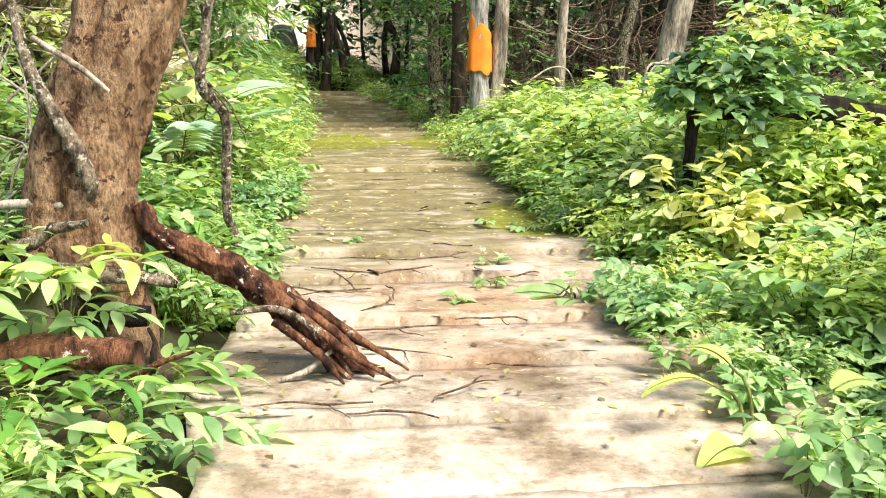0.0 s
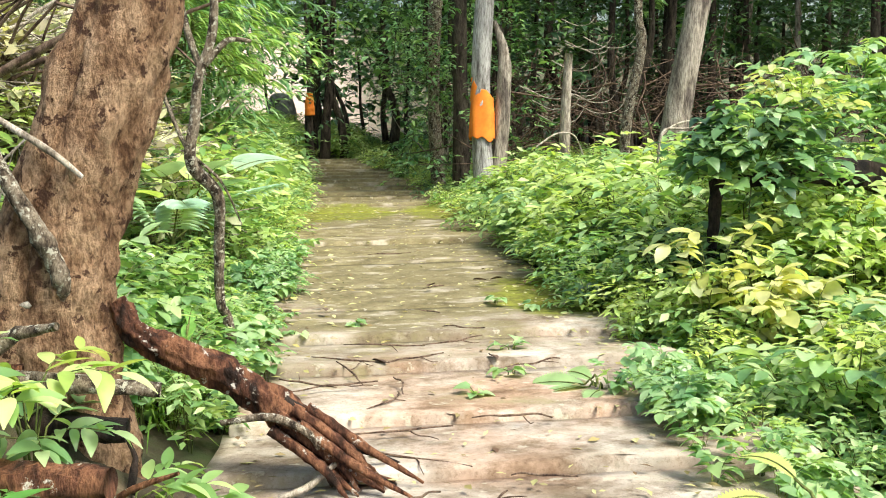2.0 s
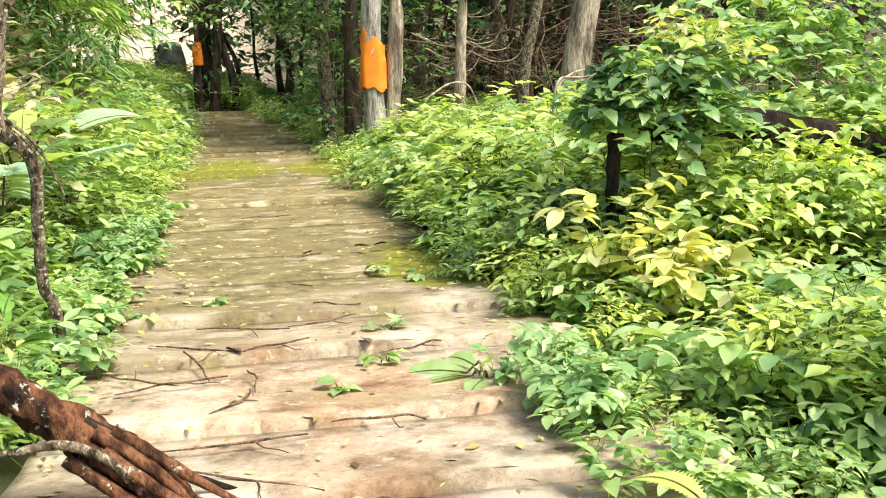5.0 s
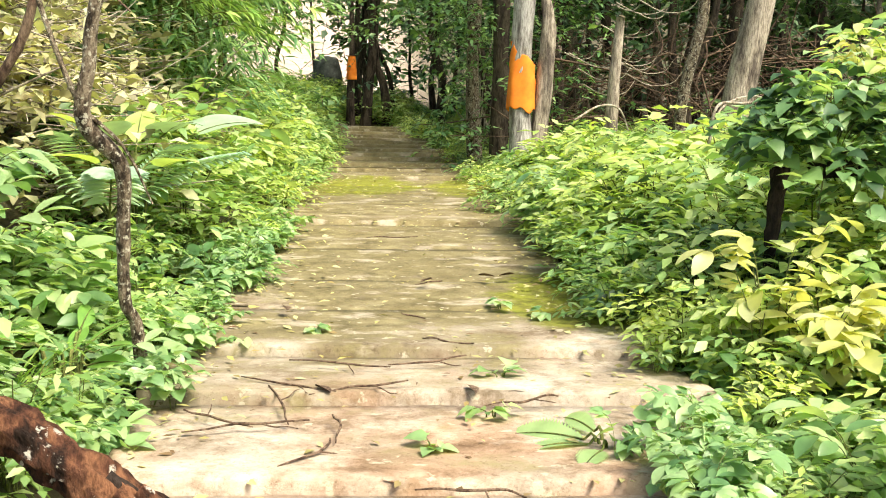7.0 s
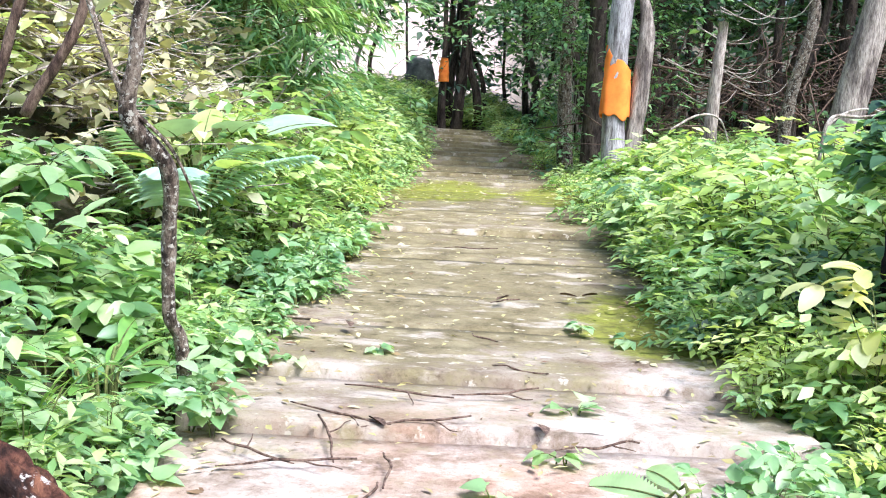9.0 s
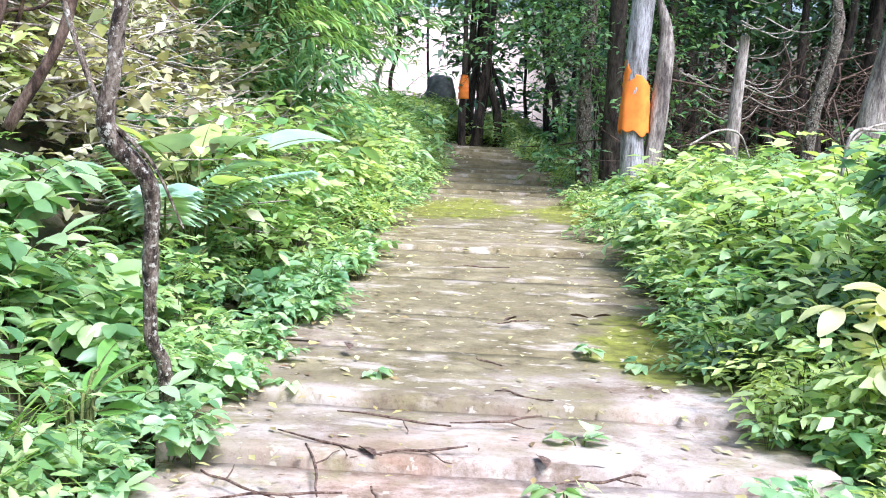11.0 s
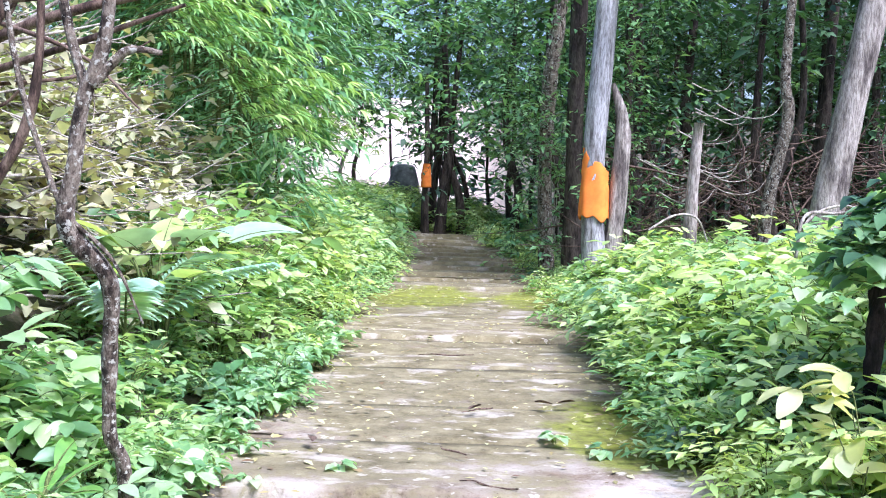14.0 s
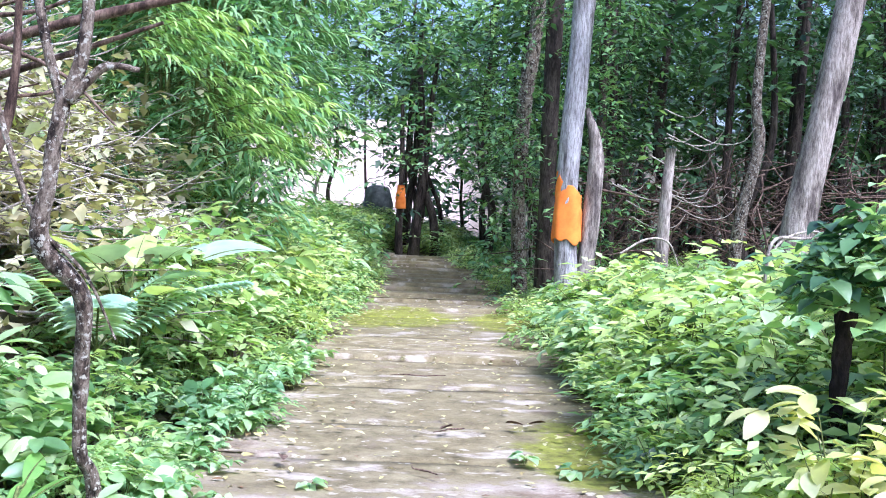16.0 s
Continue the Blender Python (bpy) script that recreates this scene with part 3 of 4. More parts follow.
tube(b, [(-0.5, -0.1, 0.32), (-0.3, -0.12, 0.34), (-0.16, -0.13, 0.27), (-0.12, -0.12, 0.2)], [0.012, 0.018, 0.016, 0.008], 8, 14, 0.2)
part("side_branch", b, BARK_LICHEN, log)
b = Buf()
tube(b, [(-0.28, -0.16, 0.02), (-0.16, -0.15, 0.06), (-0.05, -0.12, 0.14)], [0.012, 0.016, 0.012], 8, 10, 0.2)
part("side_branch", b, TWIG_PALE, log, "bleached broken stick")

# logs and bark heaped at the tree's foot
for place, to, r, mat, label in (((-1.6, 4.4, 0.55), (-0.60, 4.42, 0.50), 0.045, BARK_LICHEN, "lichen-spotted dead branch lying at the tree's foot"),
                                 ((-1.7, 4.42, 0.40), (-0.72, 4.38, 0.36), 0.075, CHAR, "blackened rotting branch under the tree"),
                                 ((-1.35, 3.95, 0.28), (-0.66, 3.78, 0.38), 0.085, BARK_RED, "rotten broken log end among the weeds")):
    ob = thing("dead_branch", place, label, "branch")
    b = Buf()
    d = np.asarray(to) - np.asarray(place)
    tube(b, [(0, 0, 0), d * 0.5 + (0, 0, 0.03), d], [r, r * 0.9, r * 0.6], 14, 26, 0.3, 4.0, r * 99)
    part("wood", b, mat, ob)

for k in range(14):
    place = np.array((rng.uniform(-1.6, -0.62), rng.uniform(4.05, 4.5), 0.0))
    place[2] = float(ground_z(place[0], place[1])) + rng.uniform(0.02, 0.16)
    ob = thing("dead_branch", place, "broken dead stick heaped at the tree's foot", "branch", "sticks at the tree's foot")
    b = Buf()
    d = np.array((rng.uniform(-0.45, 0.45), rng.uniform(-0.2, 0.2), rng.uniform(-0.05, 0.15)))
    r = rng.uniform(0.008, 0.03)
    tube(b, jitter_line((0, 0, 0), d, 5, 0.03), [r, r, r * 0.5], 8, 16, 0.3, 5.0, k)
    part("wood", b, (BARK_LICHEN, TWIG_PALE, BARK_RED, CHAR)[k % 4], ob)

# the thin crooked tree beside the walk
thin = thing("crooked_sapling", (-0.56, 6.72, 0.12), "thin crooked sapling with lichen-spotted bark", "tree")
b = Buf()
tube(b, [(0.02, 0.0, -0.25), (-0.01, 0, 0.15), (-0.05, -0.05, 0.3), (-0.04, -0.08, 0.6), (-0.03, -0.12, 0.92), (-0.16, -0.2, 1.12), (-0.13, -0.22, 1.35), (-0.09, -0.22, 1.62), (0.0, -0.22, 1.9), (0.02, -0.2, 2.6), (0.1, -0.2, 3.2)], [0.035, 0.03, 0.028, 0.03, 0.034, 0.036, 0.03, 0.027, 0.024, 0.02, 0.012], 14, 90, 0.22, 8.0, 4.0)
part("trunk", b, BARK_LICHEN, thin)
for pts, rad in (([(-0.15, -0.2, 1.14), (-0.24, -0.2, 1.34), (-0.36, -0.2, 1.75), (-0.42, -0.2, 2.3), (-0.4, -0.2, 3.0)], [0.014, 0.012, 0.012, 0.01, 0.006]),
                 ([(-0.06, -0.22, 1.66), (0.05, -0.22, 1.78), (0.12, -0.22, 1.80), (0.2, -0.2, 1.79)], [0.02, 0.018, 0.014, 0.01]),
                 ([(-0.08, -0.2, 1.62), (-0.16, -0.2, 1.9), (-0.22, -0.2, 2.3), (-0.25, -0.2, 2.9)], [0.02, 0.02, 0.02, 0.012]),
                 ([(-0.14, -0.2, 1.15), (0.0, -0.16, 1.0), (0.1, -0.1, 0.75)], [0.01, 0.008, 0.004])):
    b = Buf()
    tube(b, pts, rad, 8, 24, 0.15, 6.0, rad[0] * 99)
    part("limb", b, BARK_LICHEN, thin)

# the grey tree that wears the cloth
GREY = np.array((2.42, 16.6, 0.0))
grey = thing("grey_tree", GREY, "grey fissured tree trunk beside the walk", "tree")
b = Buf()
tube(b, [(0.06, 0, -0.3), (0.04, 0, 0.4), (0.0, 0, 1.0), (0.0, 0, 2.0), (0.09, 0, 3.6), (0.14, 0, 5.5), (0.1, 0, 9.0)], [0.21, 0.17, 0.15, 0.148, 0.145, 0.15, 0.1], 28, 60, 0.09, 5.0, 1.0)
part("trunk", b, BARK_GREY, grey)
b = Buf()
tube(b, [(0.22, -0.02, -0.3), (0.26, -0.02, 0.4), (0.32, 0.0, 1.2), (0.37, 0.02, 2.0), (0.34, 0.04, 2.4), (0.22, 0.06, 2.8)], [0.13, 0.12, 0.12, 0.11, 0.08, 0.03], 18, 36, 0.12, 5.0, 7.0)
part("trunk", b, BARK_PALE, grey, "paler second stem against the first")
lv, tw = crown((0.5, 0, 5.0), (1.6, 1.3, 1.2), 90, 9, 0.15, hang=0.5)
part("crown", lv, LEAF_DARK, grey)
tagged(part("twig_mass", tw, BARK_DARK, grey), kind="stuff")

# the cloth, wound round the trunk with sagging folds
cloth = thing("cloth_wrap", GREY + (0, 0, 1.0), "orange cloth wound round a grey tree trunk", "cloth")
n, m_ = 44, 64
a = np.linspace(0, 2 * np.pi, m_, endpoint=False)
s = np.linspace(0, 1, n)
A, S = np.meshgrid(a, s)
hem = -0.01 + 0.03 * np.sin(A * 2 + 1) + 0.022 * np.sin(A * 7) + 0.05 * np.exp(-((A - 4.45) / 0.3) ** 2)
rim = 0.75 - 0.14 * np.cos(A) + 0.03 * np.sin(A * 4 + 0.6)
zz = hem + S * (rim - hem)
drape = np.sin(A * 1.0 - 1.2)
fold = 0.007 * np.sin(zz * 22 + 6.0 * drape) * S ** 1.5 + 0.004 * np.sin(A * 6 + zz * 9 + 2 * drape) * (1 - S) + 0.003 * np.sin(zz * 47 + 11 * drape) * S
R = 0.166 + fold + 0.022 * (1 - S) * (1 + 0.6 * np.sin(A * 5 + 1)) - 0.014 * S
sag = -0.02 * np.sin(A * 3 + 0.4) * S
v = np.stack([R * np.cos(A) * 1.12 + 0.015, R * np.sin(A), zz + sag], -1).reshape(-1, 3)
i, j = np.meshgrid(np.arange(n - 1), np.arange(m_), indexing="ij")
f = np.stack([i * m_ + j, i * m_ + (j + 1) % m_, (i + 1) * m_ + (j + 1) % m_, (i + 1) * m_ + j], -1).reshape(-1, 4)
ob = part("cloth", (v, f), CLOTH, cloth)
solid = ob.modifiers.new("thickness", "SOLIDIFY")
solid.thickness = 0.006
# trunks behind it
tree("forest_tree", "slender forest tree with dark rough bark", BARK_LICHEN, [(2.0, 19, -0.2), (1.93, 19, 1.5), (1.96, 19, 3), (2.14, 19, 5), (2.2, 19, 10)], [0.14, 0.10, 0.12, 0.11, 0.08], crown_at=(2.0, 19.5, 6.3), leaf_mat=LEAF_DARK, clumps=90)
tree("forest_tree", "straight forest tree with dark brown bark", BARK_DARK, [(2.3, 18.2, -0.2), (2.3, 18.2, 2), (2.32, 18.2, 5), (2.4, 18, 10)], [0.16, 0.13, 0.13, 0.1], crown_at=(2.6, 19, 7.0), leaf_mat=LEAF_DARK, clumps=80)
tree("leaning_tree", "pale leaning tree trunk at the edge of the thicket", BARK_PALE, [(5.1, 16, -0.2), (5.25, 16, 0.8), (5.5, 16, 2.2), (5.88, 16, 4.3), (6.5, 16, 8.0)], [0.24, 0.21, 0.19, 0.18, 0.12], 22, 40, 0.1, crown_at=(6.6, 16.8, 7.6), leaf_mat=LEAF_DARK, clumps=90)
tree("dead_snag", "short dead grey snag standing in the thicket", BARK_PALE, [(3.58, 16, -0.2), (3.6, 16, 1), (3.66, 16, 2.26)], [0.1, 0.09, 0.06], 12, 16, 0.15)
tree("forest_tree", "crooked slender tree with blotched pale bark", BARK_LICHEN, [(4.8, 17, -0.2), (4.85, 17, 1.2), (5.08, 17, 2.4), (5.02, 17, 3.2), (5.2, 17, 6)], [0.1, 0.085, 0.08, 0.07, 0.05], 12, 26, 0.14, crown_at=(5.2, 17.5, 5.6), leaf_mat=LEAF_DARK, clumps=60)

# the small tree far down the walk with a sash, and a boulder
tree("forest_tree", "dark slender tree at the end of the walk", BARK_DARK, [(-0.1, 30, -0.2), (0.0, 30, 1), (0.1, 30, 2.5), (-0.1, 30, 5.5)], [0.17, 0.13, 0.11, 0.07], crown_at=(0.0, 30.3, 5.2), leaf_mat=LEAF_DARK, clumps=60)
tree("forest_tree", "dark forked slender tree at the end of the walk", BARK_DARK, [(0.5, 30.2, -0.2), (0.42, 30.2, 1), (0.15, 30.2, 2.2), (0.4, 30.2, 5.5)], [0.15, 0.11, 0.09, 0.06])
tree("forest_tree", "stunted tree at the end of the walk", BARK_DARK, [(-0.44, 29.8, -0.2), (-0.46, 29.8, 0.8), (-0.44, 29.8, 2.4), (-0.5, 29.8, 4.5)], [0.11, 0.09, 0.07, 0.04])
sash = thing("orange_cloth", (-0.45, 29.8, 1.25), "faded orange cloth tied round a slender tree", "cloth")
b = Buf()
tube(b, [(0, 0, 0), (0, 0, 0.3), (0.01, 0, 0.62)], [0.14, 0.13, 0.09], 16, 14, 0.2, 4)
part("cloth", b, CLOTH, sash)
rock = thing("boulder", (-1.55, 37, 0.0), "dark upright boulder at the end of the walk", "rock")
b = Buf()
tube(b, [(0, 0, -0.3), (0, 0, 0.5), (0.02, 0, 1.3), (0.0, 0, 1.85), (0, 0, 1.95)], [0.55, 0.55, 0.5, 0.36, 0.1], 24, 24, 0.12, 2.0)
part("stone", b, ROCK, rock)

# the wood: slender trunks with dark crowns
spots = []
for _ in range(600):
    x, y = rng.uniform(-13, 15), rng.uniform(19, 40)
    if -3.2 < x < 2.2 and y < 29 or (-8.5 < x < -1.0 and y > 27):
        continue
    if x < -1 and y < 24:
        continue
    if all(math.hypot(x - p, y - q) > 1.15 for p, q in spots):
        spots.append((x, y))
    if len(spots) == 84:
        break
spots += [(-3.6, 36.5), (-2.9, 36.8), (-4.6, 35.0), (-5.6, 37.5), (-2.2, 41.0)]
for x, y in spots:
    l1, l2 = rng.normal(0, 0.25, 2)
    h = rng.uniform(6, 9)
    z = float(ground_z(x, y))
    r = rng.uniform(0.05, 0.14)
    tree("forest_tree", "slender dark tree of the wood", BARK_DARK if rng.random() < 0.88 else BARK_PALE, [(x, y, z - 0.2), (x + l1 * 0.5, y, z + 1.4), (x + l2, y, z + 3), (x + l1 + l2, y, z + h)], [r * 1.3, r, r * 0.85, r * 0.4], 8, 16, 0.15,
         crown_at=(x + l2, y, z + h * 0.72), leaf_mat=LEAF_DARK if x > 2.2 or rng.random() < 0.6 else LEAF_BAMBOO, clumps=46, spread=(1.5, 1.3, 2.0), leaf_size=0.17, per=8, group="trees of the wood")

# shrub layer of the wood and its added canopy, too many leaves to count
lv, ld, tw = Buf(), Buf(), Buf()


def clear_view(x, y, z):
    """The open gap at the end of the walk, where the bare ground beyond shows."""
    return (-0.35 < x < 2.0 and z < 2.0) or (-4.6 < x < -0.35 and y > 22 and z < 2.7)


for k in range(4200):
    x, y = rng.uniform(-11, 15), 19 + 19 * rng.random()
    z = float(ground_z(x, y)) + rng.uniform(0.1, 6.5)
    if clear_view(x, y, z) or (x < -1 and y < 21):
        continue
    if x > 2.9 and z < 2.6 and rng.random() < 0.8:
        continue
    p = np.array([x, y, z])
    q = p + rng.normal(0, 0.5, 3) * (1, 1, 0.6)
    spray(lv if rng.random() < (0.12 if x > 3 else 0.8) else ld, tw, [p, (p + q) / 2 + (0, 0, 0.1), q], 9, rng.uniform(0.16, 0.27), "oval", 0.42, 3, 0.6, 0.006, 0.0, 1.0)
for k in range(420):
    p = np.array([rng.uniform(1.2, 3.7), rng.uniform(17.3, 20.5), rng.uniform(0.3, 4.8)])
    if abs(p[0] - 2.4) < 0.35 and p[1] < 17.4:
        continue
    q = p + rng.normal(0, 0.35, 3)
    spray(lv, tw, [p, (p + q) / 2 + (0, 0, 0.1), q], 9, rng.uniform(0.10, 0.17), "oval", 0.42, 3, 0.6, 0.005, 0.0, 1.0)
for k in range(620):
    p = np.array([rng.uniform(-6, 7), rng.uniform(28, 38), rng.uniform(3.0, 9.0)])
    q = p + rng.normal(0, 0.6, 3)
    spray(lv if rng.random() < 0.6 else ld, tw, [p, (p + q) / 2, q], 9, rng.uniform(0.26, 0.4), "oval", 0.42, 3, 0.6, 0.008, 0.0, 1.0)
# extra dark leaves, added to close sky gaps and darken the right side
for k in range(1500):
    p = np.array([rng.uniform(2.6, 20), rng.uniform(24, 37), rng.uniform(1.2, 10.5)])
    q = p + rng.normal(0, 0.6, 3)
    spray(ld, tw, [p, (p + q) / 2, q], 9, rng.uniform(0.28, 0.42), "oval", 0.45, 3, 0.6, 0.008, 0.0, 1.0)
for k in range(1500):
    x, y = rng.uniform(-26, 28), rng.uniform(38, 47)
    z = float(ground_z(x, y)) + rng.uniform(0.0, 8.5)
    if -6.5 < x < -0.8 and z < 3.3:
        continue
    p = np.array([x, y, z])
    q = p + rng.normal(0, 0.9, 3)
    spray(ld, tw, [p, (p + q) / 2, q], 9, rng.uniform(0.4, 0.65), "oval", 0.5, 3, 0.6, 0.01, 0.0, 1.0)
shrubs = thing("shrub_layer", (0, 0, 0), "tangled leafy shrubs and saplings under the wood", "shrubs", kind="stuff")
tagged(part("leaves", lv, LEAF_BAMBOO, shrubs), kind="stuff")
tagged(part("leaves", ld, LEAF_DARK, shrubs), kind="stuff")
tagged(part("twigs", tw, BARK_DARK, shrubs), kind="stuff")
# canopy added overhead, partly above view, to block light from the wood
lv, tw = Buf(), Buf()
for _ in range(2100):
    x, y = rng.uniform(-9, 18), rng.uniform(17.5, 40)
    if (-8 < x < -1 and y > 26 or -2 < x < 3.2 and y < 31) and rng.random() < 0.7:
        continue
    p = np.array([x, y, rng.uniform(4.2, 8.5)])
    q = p + rng.normal(0, 0.6, 3)
    spray(lv, tw, [p, (p + q) / 2, q], 8, rng.uniform(0.22, 0.36), "oval", 0.5, 3, 0.5, 0.01, 0.0, 1.0)
canopy = thing("canopy", (0, 0, 0), "dense dark leaf canopy added over the wood to shade it", "canopy", kind="stuff")
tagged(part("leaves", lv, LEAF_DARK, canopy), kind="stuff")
tagged(part("twigs", tw, BARK_DARK, canopy), kind="stuff")

# dead branches tangled in the thicket
b = Buf()
for _ in range(900):
    x, y = rng.uniform(2.8, 12), rng.uniform(17, 25)
    z = float(ground_z(x, y)) + rng.uniform(0, 2.2)
    d = np.array([rng.normal(0, 0.9), rng.normal(0, 0.4), rng.normal(0.1, 0.5)])
    tube(b, jitter_line((x, y, z), (x, y, z) + d * 1.2, 4, 0.08), [rng.uniform(0.006, 0.02), 0.004], 4, 7, closed=False)
thicket = thing("dead_thicket", (0, 0, 0), "tangle of dead brown branches under the wood", "thicket", kind="stuff")
tagged(part("branches", b, TWIG, thicket), kind="stuff")
b = Buf()
for _ in range(16):
    x, z = rng.uniform(2.75, 4.0), rng.uniform(1.2, 3.4)
    e = rng.uniform(0.2, 0.8)
    tube(b, [(x, 16.3, z), (x + e * 0.5, 16.2, z - 0.25 * e), (x + e, 16.2, z - 0.2 * e), (x + e * 1.25, 16.2, z + 0.1 * e)], [0.009, 0.006, 0.003], 5, 12, closed=False)
hang = thing("hanging_twigs", (0, 0, 0), "pale bare twigs hanging from the grey tree", "twigs", kind="stuff")
tagged(part("twigs", b, TWIG_PALE, hang), kind="stuff")

# a pale bare shrub beyond the walk's bend
shrub = thing("bare_shrub", (2.3, 22.0, 0.0), "pale bare shrub with crooked twigs and a few leaves", "shrub")
for _ in range(14):
    b = Buf()
    e = rng.normal(0, 1, 3) * (0.8, 0.3, 0.5)
    tube(b, jitter_line((0.1, 0, 0.1), (0.2 + e[0], e[1], 1.9 + e[2]), 6, 0.12), [0.016, 0.01, 0.005], 5, 14, 0.1)
    part("branch", b, TWIG_PALE, shrub)
lv, tw = crown((0.2, 0, 1.7), (1.1, 0.6, 1.0), 40, 6, 0.12)
tagged(part("foliage", lv, LEAF_VINE, shrub), kind="stuff")

# ---- bamboo ----
bam = thing("bamboo_clump", (-2.2, 14.0, 0.4), "arching bamboo clump with sprays of narrow leaves", "bamboo")
lv, tw = Buf(), Buf()
for k in range(22):
    x0, y0 = rng.uniform(-0.9, 0.9), rng.uniform(-0.9, 0.9)
    lean = np.array([rng.uniform(-0.5, 1.5), rng.uniform(-1.3, 0.3)])
    h = rng.uniform(3.5, 6.5)
    pts = [(x0, y0, -0.3), (x0 + lean[0] * 0.15, y0 + lean[1] * 0.15, h * 0.5), (x0 + lean[0] * 0.6, y0 + lean[1] * 0.6, h * 0.9), (x0 + lean[0] * 1.3, y0 + lean[1] * 1.3, h * 0.85)]
    cul = Buf()
    tube(cul, pts, [0.03, 0.025, 0.014, 0.005], 7, 22)
    part("culm", cul, STEM, bam)
    c = spline(pts, 60)
    for q in range(30):
        p = c[rng.integers(10, 60)]
        d = rng.normal(0, 1, 2)
        d /= np.linalg.norm(d)
        L = rng.uniform(0.25, 0.75)
        e = p + np.array([d[0] * L, d[1] * L, -0.35 * L])
        spray(lv, tw, [p, (p + e) / 2 + (0, 0, 0.12), e], 11, rng.uniform(0.16, 0.26), "lance", 0.14, 4, 0.7, 0.004, 0.2, 0.6)
for q in range(420):
    d = rng.normal(0, 1, 3)
    d /= np.linalg.norm(d)
    p = np.array((0.45, -0.6, 2.2)) + d * (1.25, 0.9, 1.9) * rng.uniform(0.6, 1.0)
    e = p + np.array([d[0] + rng.normal(0, 0.4), d[1] + rng.normal(0, 0.4), -0.5]) * rng.uniform(0.25, 0.5)
    spray(lv, tw, [p, (p + e) / 2 + (0, 0, 0.1), e], 12, rng.uniform(0.17, 0.28), "lance", 0.15, 4, 0.8, 0.004, 0.1, 0.7)
tagged(part("foliage", lv, LEAF_BAMBOO, bam), kind="stuff")
young = Buf()
for q in range(46):
    u, w_ = rng.random(), rng.random()
    p = np.array((0.2 + 1.2 * u, -2.5 + rng.uniform(-0.5, 0.6), 2.5 - 0.85 * u + 0.8 * (w_ - 0.5)))
    e = p + np.array((rng.uniform(0.35, 0.75), rng.uniform(-0.25, 0.1), rng.uniform(-0.25, 0.02)))
    tube(tw, [p - (0.4, -0.3, 0.1), p, (p + e) / 2 + (0, 0, 0.06), e], [0.005, 0.002], 4, 8, closed=False)
    for h_ in (0.1, 0.4, 0.7, 1.0):
        at = p * (1 - h_) + e * h_ + (0, 0, 0.24 * h_ * (1 - h_))
        for k in range(7):
            L = rng.uniform(0.15, 0.24)
            young.put(leaf(L, L * 0.15, 4, 0.7, 0.25, "lance"), rot(-1.5 + (k - 3) * 0.36 + rng.normal(0, 0.1), rng.uniform(-0.2, 0.25), rng.normal(0, 0.2), 1, at))
tagged(part("young_foliage", young, LEAF_YOUNG, bam, "fans of yellow-green young leaves"), kind="stuff")
tagged(part("twig_mass", tw, STEM, bam), kind="stuff")
bam2 = copy_thing(bam, pose(-3.6, 16.5, 0.5, 0, 0, 140))
tagged(bam2, "arching bamboo clump standing behind another", group="bamboo clumps")
tagged(bam, group="bamboo clumps")
copy_thing(bam, pose(-5.2, 13.2, 1.0, 0, 0, 250))
copy_thing(bam, pose(-4.6, 20.0, 0.5, 0, 0, 60))

# ---- dry brush on the bank ----
lv, tw = Buf(), Buf()
for _ in range(1900):
    x, y = rng.uniform(-4.0, -1.3), rng.uniform(8.6, 12.4)
    z = float(ground_z(x, y)) + abs(rng.normal(0.25, 0.25)) + 0.6 * float(smooth(-1.25, -2.1, x)) * rng.random() ** 0.5
    a_ = rng.uniform(0, 6.28)
    e = np.array([math.cos(a_), math.sin(a_), rng.normal(0, 0.3)]) * rng.uniform(0.3, 0.9)
    tube(tw, jitter_line((x, y, z), np.array((x, y, z)) + e, 4, 0.05), [rng.uniform(0.004, 0.014), 0.003], 4, 6, closed=False)
    for _ in range(8):
        L = rng.uniform(0.07, 0.16)
        lv.put(leaf(L, L * 0.55, 3, 0.5, 0.3), rot(rng.uniform(0, 6.28), rng.uniform(-0.6, 0.6), rng.normal(0, 0.5), 1, np.array((x, y, z)) + e * rng.random()))
brush = thing("brush_pile", (0, 0, 0), "heap of dry branches and pale withered leaves on the bank", "brush", kind="stuff")
tagged(part("leaves", lv, LEAF_DRY, brush), kind="stuff")
tagged(part("twigs", tw, TWIG_PALE, brush), kind="stuff")
over = thing("overhanging_branches", (-2.9, 8.5, 1.2), "bare dead branches leaning out from the bank", "branches")
for k in range(16):
    b = Buf()
    z0 = rng.uniform(0.2, 1.6)
    tube(b, jitter_line((rng.uniform(-0.6, 0.4), rng.uniform(-0.8, 0.8), z0 * 0.6), (rng.uniform(0.8, 2.0), rng.uniform(-0.8, 0.6), z0 * 0.6 + rng.uniform(0.2, 1.3)), 6, 0.05), [rng.uniform(0.012, 0.035), 0.012, 0.005], 7, 22, 0.15, 5.0, k)
    part("branch", b, TWIG if k % 3 else TWIG_PALE, over)
